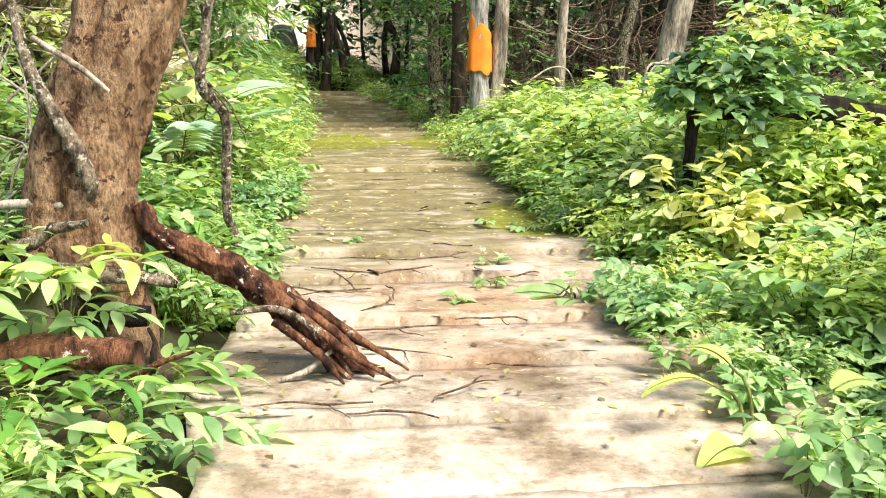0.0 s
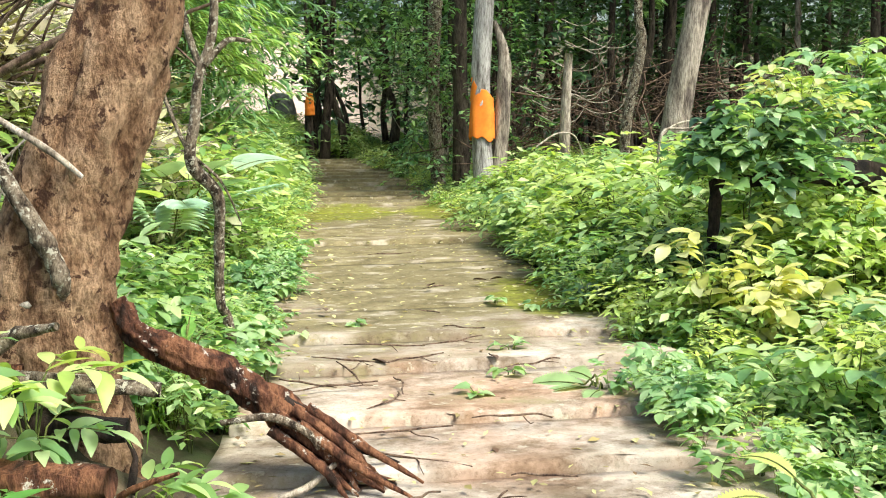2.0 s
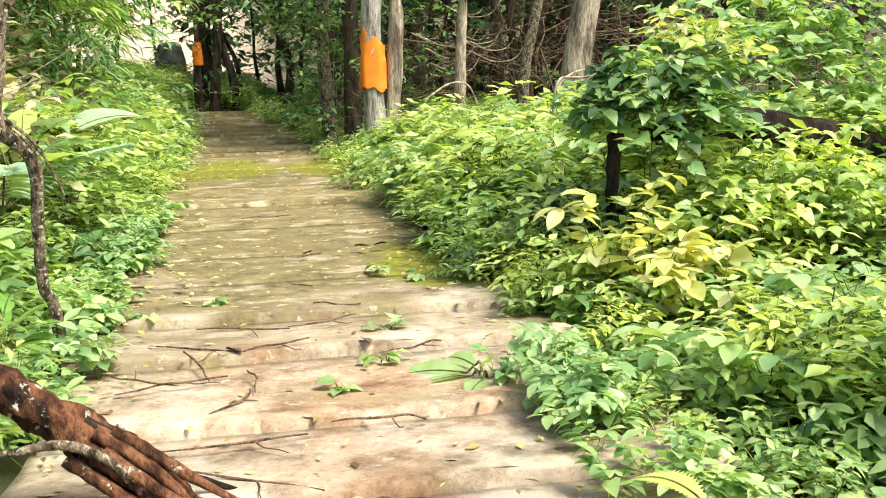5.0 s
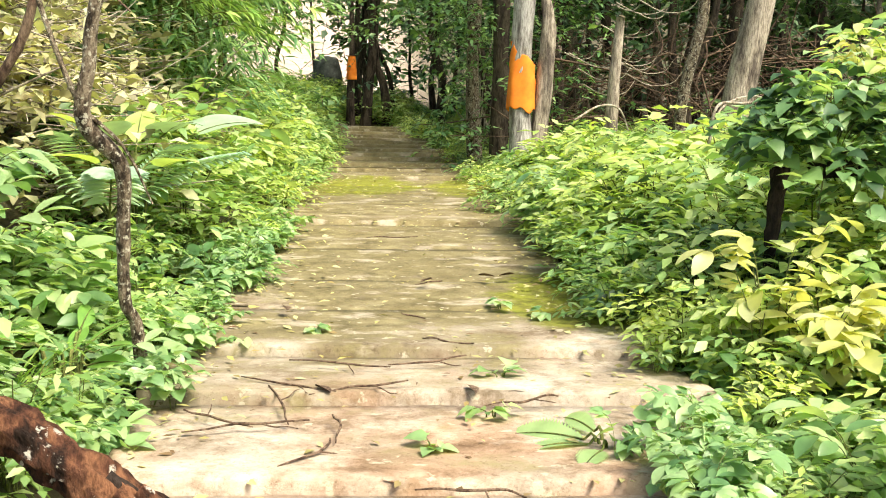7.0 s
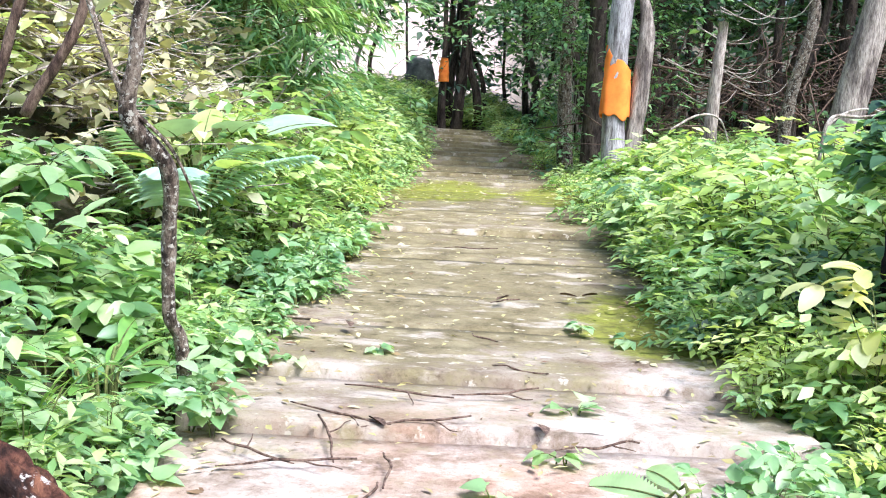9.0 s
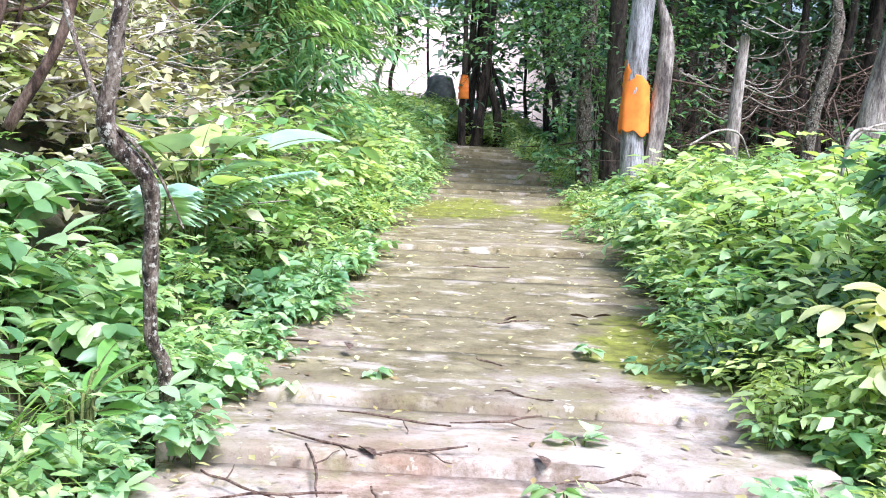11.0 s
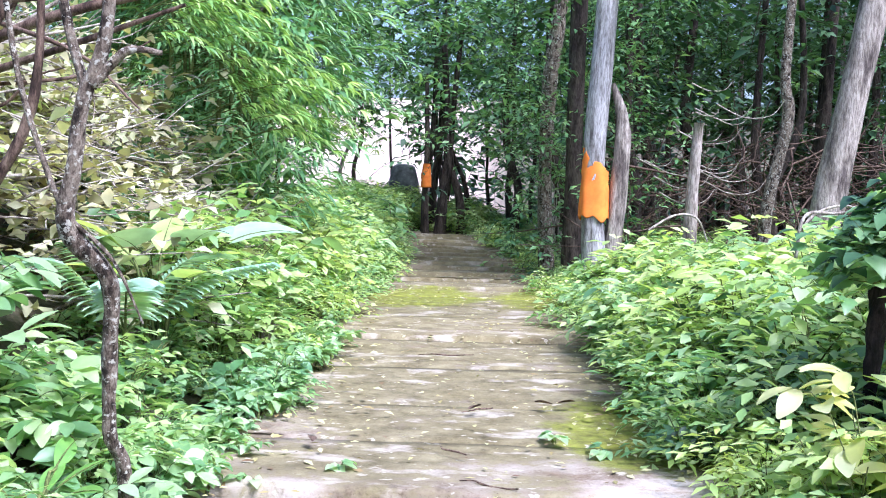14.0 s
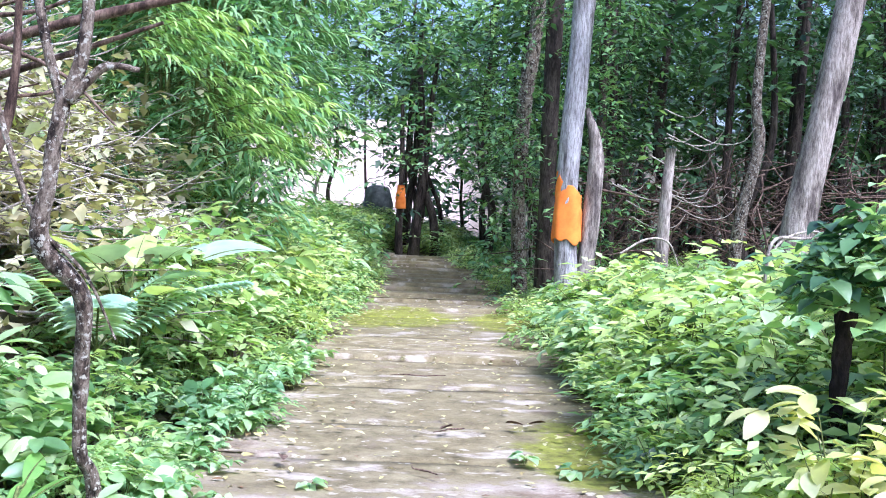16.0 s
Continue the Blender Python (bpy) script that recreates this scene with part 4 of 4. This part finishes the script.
for pts, r0 in (([(-2.2, 7.6, 1.7), (-1.4, 7.5, 2.1), (-0.75, 7.5, 2.3), (-0.28, 7.5, 2.42), (0.1, 7.5, 2.6)], 0.03), ([(-2.0, 7.7, 1.8), (-1.2, 7.6, 2.04), (-0.55, 7.5, 2.25)], 0.022),
                ([(-1.5, 7.0, 1.3), (-1.3, 7.0, 1.9), (-1.02, 7.0, 2.5), (-0.9, 7.0, 3.0)], 0.026), ([(-1.45, 7.2, 1.2), (-1.15, 7.2, 1.75), (-1.1, 7.2, 2.6)], 0.03), ([(-2.2, 7.4, 2.3), (-1.2, 7.4, 2.25), (-0.6, 7.3, 2.5)], 0.014), ([(-1.6, 7.3, 2.2), (-1.0, 7.3, 2.0), (-0.7, 7.3, 1.75)], 0.012)):
    b = Buf()
    tube(b, np.asarray(pts) - (-2.9, 8.5, 1.2), [r0, r0 * 0.8, r0 * 0.4], 8, 30, 0.2, 7.0, r0 * 300)
    part("branch", b, TWIG, over)
# dead twigs standing round the broad tree
web = thing("dead_twigs", (-1.45, 4.9, 0.4), "web of bare dead twigs beside the broad tree", "twigs", kind="stuff")
b = Buf()
for k in range(70):
    p = np.array((rng.uniform(-0.7, 0.35), rng.uniform(-0.2, 0.7), rng.uniform(-0.2, 0.8)))
    q = p + (rng.normal(0, 0.35), rng.normal(0, 0.2), rng.uniform(0.1, 0.9))
    tube(b, jitter_line(p, q, 5, 0.05), [rng.uniform(0.003, 0.012), 0.002], 5, 12, closed=False)
tagged(part("twigs", b, TWIG_PALE, web), kind="stuff")

# ---- plants of their own ----
def rosette(name, place, blades, mat, label, category):
    """Large leaves from one foot; blades: yaw, rise, length, width, droop, shape, lobed."""
    ob = thing(name, place, label, category)
    st = Buf()
    for yaw, rise, L, wd, droop, shape, stalk in blades:
        d = np.array([-math.sin(yaw), math.cos(yaw), 0])
        p = d * stalk * math.cos(rise) + np.array([0, 0, stalk * math.sin(rise)])
        tube(st, [(0, 0, -0.6), p * (0.5, 0.5, 0.6), p], [0.012, 0.008, 0.005], 6, 8)
        lf = Buf()
        lf.put(leaf(L, wd, 42 if shape == "lobed" else 11, droop, 0.18, "oval" if shape == "lobed" else shape, lobes=1 if shape == "lobed" else 0), rot(yaw, rise * 0.6, rng.normal(0, 0.25), 1, p))
        part("leaf", lf, mat, ob)
        rib = Buf()
        ln = leaf(L, wd, 11, droop, 0.18)[0].reshape(-1, 3, 3)[:, 1] + (0, 0, 0.003)
        m = rot(yaw, rise * 0.6, 0, 1, p)
        tube(rib, ln[::2] @ m[:3, :3].T + m[:3, 3], [0.005, 0.001], 4, 8, closed=False)
        part("midrib", rib, STEM, ob)
    tagged(part("stalk", st, STEM, ob), kind="stuff")
    return ob


rosette("rubber_plant", (-0.78, 6.35, 0.12), [(k * 1.05, rng.uniform(0.5, 1.2), rng.uniform(0.2, 0.27), 0.085, 0.3, "oval", rng.uniform(0.12, 0.3)) for k in range(11)], LEAF_GLOSS, "young plant with thick glossy oval leaves", "plant")
def frond(buf, rib, foot, tip, rise, width, pairs):
    """A feather leaf: narrow leaflets crowded in pairs along an arching rib."""
    foot, tip = np.asarray(foot, float), np.asarray(tip, float)
    c = spline([foot, (foot + tip) / 2 + (0, 0, rise), tip], 60)
    tube(rib, c[::12], [0.008, 0.003], 5, 12, closed=False)
    for k in range(pairs):
        t_ = 0.16 + 0.82 * k / (pairs - 1)
        i = min(int(t_ * 59), 58)
        d = c[i + 1] - c[i]
        yaw = math.atan2(-d[0], d[1])
        L = width * (math.sin(math.pi * (0.16 + 0.8 * t_)) ** 0.6) * rng.uniform(0.9, 1.06)
        for side in (-1, 1):
            buf.put(leaf(L, 0.066, 5, 0.35, 0.2, "lance"), rot(yaw + side * rng.uniform(0.85, 1.0), 0.15, 0.25 * side, 1, c[i]))


rosette("taro_plant", (-1.02, 8.6, 0.62), [(0.9, 0.9, 0.36, 0.25, 0.4, "heart", 0.36), (-0.9, 0.9, 0.36, 0.25, 0.4, "heart", 0.34), (2.2, 0.8, 0.36, 0.25, 0.5, "heart", 0.36), (-2.2, 0.75, 0.36, 0.25, 0.5, "heart", 0.36), (3.2, 0.7, 0.36, 0.24, 0.6, "heart", 0.3), (0.1, 1.2, 0.4, 0.2, 0.3, "oval", 0.4), (1.6, 1.1, 0.36, 0.2, 0.3, "oval", 0.45)], LEAF_LIME, "plant with large yellow-green leaves", "plant")
rosette("elephant_ear_plant", (-1.12, 9.1, 0.66), [(-1.4, 0.75, 0.5, 0.38, 0.5, "heart", 0.55), (1.5, 0.75, 0.5, 0.38, 0.5, "heart", 0.58), (2.9, 0.8, 0.46, 0.36, 0.5, "heart", 0.5), (-2.4, 0.8, 0.48, 0.36, 0.5, "heart", 0.55)], LEAF_FERN, "plant with very large pale grey-green leaves", "plant")
fern = thing("frond_plant", (-1.12, 8.35, 0.56), "plant with long feathered grey-green fronds", "plant")
rib = Buf()
for tip, rise in (((0.84, 0.1, 0.40), 0.10), ((0.5, 0.4, 0.42), 0.16), ((-0.4, 0.3, 0.5), 0.18), ((0.2, -0.55, 0.3), 0.16), ((-0.6, -0.2, 0.35), 0.2)):
    lf = Buf()
    frond(lf, rib, (0, 0, 0.0), tip, rise, 0.25, 26)
    part("frond", lf, LEAF_FERN, fern)
tube(rib, [(0, 0, -0.55), (0.01, 0, -0.25), (0, 0, 0.02)], [0.03, 0.026, 0.02], 8, 8)
tagged(part("stalk", rib, STEM, fern), kind="stuff")
rosette("ginger_plant", (2.30, 8.0, -0.05), [(0.5, 1.15, 0.5, 0.12, 0.2, "lance", 0.1), (-0.6, 1.0, 0.5, 0.14, 0.3, "lance", 0.1), (2.4, 1.0, 0.4, 0.1, 0.4, "lance", 0.1)], LEAF_GLOSS, "upright plant with long blade-like leaves", "plant")
for x, y, h in ((2.45, 6.75, 0.92), (2.62, 6.5, 0.8), (2.9, 6.8, 0.78), (2.85, 6.3, 0.6), (3.1, 6.6, 0.62)):
    ob = plant("yellow_plant", weed(h, 8, 6, 0.17, "oval", 0.52, 7, 0.4), (LEAF_CREAM, STEM), "plant with drooping pale yellow young leaves", "plant", "pale yellow plants")
    ob.location = (x, y, float(ground_z(x, y)))
rosette("lobed_plant", (1.78, 3.7, -0.12), [(1.5, 0.9, 0.30, 0.17, 1.0, "lobed", 0.42), (0.6, 1.0, 0.28, 0.16, 0.9, "lobed", 0.42), (-1.2, 0.7, 0.32, 0.22, 0.8, "lobed", 0.4), (2.2, 0.5, 0.26, 0.18, 0.6, "heart", 0.3), (-2.2, 0.6, 0.3, 0.22, 0.7, "heart", 0.35)], LEAF_LIME, "weed with large ragged yellow-green leaves", "plant")
rosette("lobed_plant", (1.5, 5.85, 0.0), [(1.2, 0.25, 0.30, 0.14, 0.3, "lobed", 0.12), (1.7, 0.3, 0.3, 0.13, 0.4, "lobed", 0.1), (0.5, 0.4, 0.22, 0.12, 0.4, "lobed", 0.12), (2.6, 0.3, 0.22, 0.13, 0.3, "lobed", 0.12)], LEAF_VINE, "lobed green leaves reaching over the slabs", "plant")
def pinnate_seedling(place, top, stems, length, mat, label):
    """Stems that end in a spread of long leaflets."""
    ob = thing("pinnate_seedling", place, label, "plant", "pinnate seedlings")
    st = Buf()
    for k in range(stems):
        a_ = k * 6.28 / stems + rng.uniform(-0.4, 0.4)
        q = np.array([math.cos(a_), math.sin(a_), 0])
        pts = [(0, 0, -0.1), q * 0.05 + (0, 0, top * 0.7), q * 0.16 + (0, 0, top), q * (0.16 + length) + (0, 0, top * 0.98)]
        lf = Buf()
        spray(lf, st, pts, 8, length, "lance", 0.34, 7, 0.5, 0.005, 0.5, 0.85)
        part("compound_leaf", lf, mat, ob)
    tagged(part("stalk", st, STEM, ob), kind="stuff")


for x, y, top, n_, L, mat in ((-0.68, 3.62, 0.30, 5, 0.19, LEAF_VINE), (-0.98, 3.45, 0.26, 5, 0.18, LEAF_GLOSS), (-1.0, 4.12, 0.42, 5, 0.17, LEAF_LIME), (-0.62, 4.2, 0.22, 4, 0.15, LEAF_WEED), (-1.25, 3.85, 0.34, 5, 0.17, LEAF_WEED), (-0.5, 3.95, 0.18, 4, 0.15, LEAF_VINE), (-0.8, 3.0, 0.25, 5, 0.17, LEAF_LIME), (-0.72, 4.22, 0.2, 5, 0.14, LEAF_WEED), (-1.0, 4.2, 0.16, 5, 0.14, LEAF_VINE)):
    pinnate_seedling((x, y, float(ground_z(x, y))), top, n_, L, mat, "yellow-green seedling with long pinnate leaves" if mat is LEAF_LIME else "seedling with long pinnate green leaves")
for k, (x, y) in enumerate(((1.05, 6.2), (0.78, 5.75), (0.2, 7.6), (1.3, 8.3), (-0.18, 7.35), (1.55, 8.05), (1.15, 6.75))):
    made = weed(0.05, 3, 2, 0.085, "heart", 0.8, 5, 1.4)
    ob = plant("seedling", made, (LEAF_VINE, STEM), "small green seedling growing between the slabs", "plant", "seedlings on the walk")
    ob.location = (x, y, 0.02)

GT = [grass_tuft(0.45, 46) for _ in range(3)]
for k, (x, y) in enumerate([(-0.95, 5.6), (-1.1, 5.9), (-0.8, 5.5), (-1.2, 5.3), (-1.25, 6.1), (-0.9, 6.0), (2.9, 5.2), (3.1, 5.6), (3.2, 4.9), (2.9, 4.4), (3.5, 5.3), (3.4, 6.0), (2.6, 3.9), (-1.0, 2.9), (-1.3, 3.1), (2.5, 5.0)]):
    ob = plant("grass_tuft", (GT[k % 3],), (GRASS,), "tuft of long thin grass blades", "grass", "grass tufts")
    ob.location = (x, y, float(ground_z(x, y)))
    ob.rotation_euler = (0, 0, k * 1.7)

# ---- the vine-grown mound over a fallen trunk ----
trunk = thing("blackened_log", (3.0, 8.0, 0.95), "blackened fallen trunk hidden under vines", "log")
b = Buf()
tube(b, [(0.1, 0, 0.0), (0.6, 0, 0.06), (1.2, 0.1, 0.0), (2.0, 0.2, -0.2), (3.2, 0.5, -0.75)], [0.05, 0.10, 0.11, 0.12, 0.12], 20, 60, 0.3, 6.0)
part("wood", b, CHAR, trunk)
stump = thing("burnt_stump", (2.78, 7.7, 0.0), "blackened stump standing among the weeds", "stump")
b = Buf()
tube(b, [(0, 0, -0.25), (0.0, 0, 0.4), (0.02, 0, 0.75), (0.05, 0.05, 0.98)], [0.035, 0.025, 0.045, 0.05], 14, 30, 0.35, 5.0)
part("wood", b, CHAR, stump)


def vine_mound(centre, spread, clumps, mats, label, size, shape="heart"):
    c = np.asarray(centre, float)
    ob = thing("vine_mound", (c[0], c[1], 0), label, "vine", "vine mounds")
    bufs, tw = [Buf() for _ in mats], Buf()
    for _ in range(clumps):
        d = rng.normal(0, 1, 3)
        d[2] = abs(d[2])
        d /= np.linalg.norm(d)
        p = d * np.asarray(spread) * rng.uniform(0.65, 1.05) + (0, 0, c[2])
        e = p + np.array([d[0] * 0.2 + rng.normal(0, 0.12), d[1] * 0.2 + rng.normal(0, 0.12), rng.normal(0.0, 0.1)])
        k = min(int(rng.random() * len(mats)), len(mats) - 1)
        spray(bufs[k], tw, [p - d * 0.15, p, e], 6, size * rng.uniform(0.7, 1.2), shape, 0.75 if shape == "heart" else 0.5, 4, 0.5, 0.003, 0.3, 1.0)
    for bf, mt in zip(bufs, mats):
        if bf.n:
            tagged(part("foliage", bf, mt, ob), kind="stuff")
    tagged(part("stalk", tw, STEM, ob), kind="stuff")
    return ob


vine_mound((3.0, 7.55, 1.0), (0.5, 0.4, 0.5), 130, (LEAF_VINE, LEAF_DARK, LEAF_VINE), "vines with broad green leaves over a fallen trunk", 0.13)
vine_mound((4.6, 9.0, 0.9), (1.1, 0.8, 1.15), 260, (LEAF_VINE, LEAF_WEED), "high mound of bright green climbing vines", 0.14)
vine_mound((3.9, 7.3, 0.35), (0.9, 0.5, 0.5), 150, (LEAF_LIME, LEAF_WEED), "low bright vines in front of a fallen log", 0.11)
vine_mound((5.6, 8.2, 0.5), (1.2, 0.9, 0.7), 170, (LEAF_LIME, LEAF_WEED), "low mound of yellow-green climbing vines", 0.12)
vine_mound((3.5, 7.9, 1.45), (0.35, 0.3, 0.3), 30, (LEAF_CREAM, LEAF_LIME), "pale young shoots at the top of the vines", 0.11, "oval")
for pts in ([(2.6, 13.2, 1.0), (2.9, 13.4, 1.15), (3.15, 13.5, 1.12), (3.3, 13.6, 0.85)], [(3.55, 11.5, 0.9), (3.7, 11.6, 1.2), (4.0, 11.7, 1.32), (4.3, 11.7, 1.25)], [(2.95, 9.5, 1.0), (3.0, 9.5, 1.28), (3.25, 9.6, 1.3), (3.6, 9.6, 1.36)]):
    ob = thing("liana", pts[0], "bare pale liana arching over the weeds", "vine", "lianas")
    b = Buf()
    tube(b, np.asarray(pts) - np.asarray(pts[0]), [0.012, 0.012, 0.008], 6, 20, 0.1)
    part("stem", b, TWIG_PALE, ob)

# ---- litter on the walk ----
lv = Buf()
for k in range(1700):
    x, y = rng.uniform(PATH_LEFT + 0.1, PATH_RIGHT - 0.1), 3.5 + 15 * rng.random()
    if k > 1000:
        x = PATH_LEFT + 0.1 + abs(rng.normal(0, 0.2)) if k % 2 else PATH_RIGHT - 0.1 - abs(rng.normal(0, 0.2))
    L = rng.uniform(0.025, 0.07)
    lv.put(leaf(L, L * rng.uniform(0.35, 0.6), 3, 0.1, 0.3), rot(rng.uniform(0, 6.28), rng.normal(0, 0.1), rng.normal(0, 0.2), 1, (x, y, 0.045)))
tagged(part("fallen_leaves", lv, LEAF_FALLEN, None, "small yellow and brown leaves strewn over the slabs"), category="leaves", kind="stuff")
for x, y, yaw, L in [(0.12, 6.25, 1.9, 0.5), (0.35, 4.8, -0.5, 0.75), (0.05, 6.0, 0.3, 0.55), (0.5, 6.45, 0.15, 0.5), (-0.1, 6.1, 2.5, 0.4), (0.0, 4.05, -0.2, 0.5), (0.6, 4.2, 0.7, 0.35), (0.25, 3.95, -0.1, 0.3), (0.35, 6.9, -0.3, 0.5), (0.8, 6.95, 0.25, 0.4), (0.95, 7.35, -0.4, 0.35), (0.3, 5.2, 0.1, 0.6),
                    (0.75, 7.95, -0.9, 0.22), (0.3, 5.7, 1.0, 0.35), (0.9, 5.3, -0.2, 0.4), (1.2, 6.3, 0.2, 0.35), (0.15, 6.6, -0.35, 0.5), (0.4, 5.95, 1.6, 0.3), (0.9, 8.9, 0.3, 0.25), (0.6, 10.9, 0.1, 0.4), (0.35, 4.35, 0.5, 0.22), (0.9, 4.5, -0.3, 0.3)]:
    ob = thing("twig", (x, y, 0.05), "thin dry twig lying on the slabs", "twig", "twigs on the walk")
    b = Buf()
    d = np.array([math.cos(yaw), math.sin(yaw), 0]) * L / 2
    pts = jitter_line(-d, d, 6, 0.025)
    pts[:, 2] = np.abs(pts[:, 2]) * 0.4
    tube(b, pts, [0.003, 0.006, 0.004], 6, 16, 0.2)
    if L > 0.3:
        tube(b, jitter_line(pts[3], pts[3] + (d[1] * 0.5 + d[0] * 0.4, -d[0] * 0.5 + d[1] * 0.4, 0.01), 4, 0.012), [0.004, 0.002], 5, 8)
    part("wood", b, TWIG, ob)
for x, y, yaw in ((0.0, 8.0, 0.2), (1.35, 9.1, 1.0), (1.5, 9.2, 2.0), (1.0, 6.4, 0.2), (0.35, 6.4, 0.6), (0.9, 9.0, 2.5)):
    ob = thing("dead_leaf", (x, y, 0.055), "curled brown dead leaf lying on the slabs", "leaf", "dead leaves on the walk")
    b = Buf()
    b.put(leaf(0.13, 0.055, 7, 0.05, 0.5), rot(yaw, 0.0, 0.3, 1, (0, 0, 0.01)))
    part("blade", b, TWIG, ob)

# ---- the walk: rough concrete slabs, each a little proud of the one before ----
pavement = tagged(new("pavement"), "old mossy concrete slab walk", "path", kind="structure")
EDGES = [-3.0, -2.1, -1.2, -0.4, 0.45, 1.2, 1.95, 2.65, 3.3, 3.95, 4.66, 5.42, 6.42, 7.22, 8.3, 9.25, 10.6, 11.95, 13.6, 14.6, 15.4, 16.4, 17.4, 18.3, 19.4, 20.4, 21.4, 22.5, 23.5, 24.6, 25.6, 26.8, 28, 29.2, 30.4, 31.6]
sides = 44
for k in range(len(EDGES) - 1):
    y0, y1 = EDGES[k], EDGES[k + 1] - 0.012
    x0, x1 = PATH_LEFT + rng.uniform(-0.12, 0.08), PATH_RIGHT + rng.uniform(-0.1, 0.12)
    proud = rng.uniform(0.045, 0.065) if 3.5 < y0 < 7.5 or abs(y0 - 11.95) < 0.1 or y0 > 16 else rng.uniform(0.006, 0.018)
    u = np.linspace(0, 1, sides)
    v_ = np.array([0, 0.0, 0.02, 0.06, 0.2, 0.45, 0.7, 0.9, 1.0, 1.0])
    zf = np.array([-0.22, proud - 0.015, proud - 0.004, proud, proud * 0.8, proud * 0.55, proud * 0.25, 0.004, 0.0, -0.22])
    U, V = np.meshgrid(u, v_)
    Z = np.repeat(zf[:, None], sides, 1)
    X, Y = x0 + U * (x1 - x0), y0 + V * (y1 - y0)
    top = Z > -0.1
    for i in range(V.shape[0]):
        for j in range(sides):
            nz = noise.noise((X[i, j] * 1.6, Y[i, j] * 1.6, k * 3.1)) + 0.5 * noise.noise((X[i, j] * 6, Y[i, j] * 6, k))
            if top[i, j]:
                Z[i, j] += 0.007 * nz
            if V[i, j] < 0.03:
                Y[i, j] += 0.09 * noise.noise((X[i, j] * 1.3, k * 7.3, 0)) + 0.03 * noise.noise((X[i, j] * 9, k, 5.0))
            if j in (0, sides - 1):
                X[i, j] += 0.05 * noise.noise((Y[i, j] * 2.4, k * 2.7, j))
    vv = np.stack([X + bend(Y), Y, Z], -1)
    first, last = vv[:, :1].copy(), vv[:, -1:].copy()
    first[..., 2], last[..., 2] = -0.22, -0.22
    vv = np.concatenate([first, vv, last], 1)
    rws, cls = vv.shape[:2]
    i, j = np.meshgrid(np.arange(rws - 1), np.arange(cls - 1), indexing="ij")
    ff = np.stack([i * cls + j, i * cls + j + 1, (i + 1) * cls + j + 1, (i + 1) * cls + j], -1).reshape(-1, 4)
    part("slab", (vv.reshape(-1, 3), ff), SLAB, pavement, smooth=True)
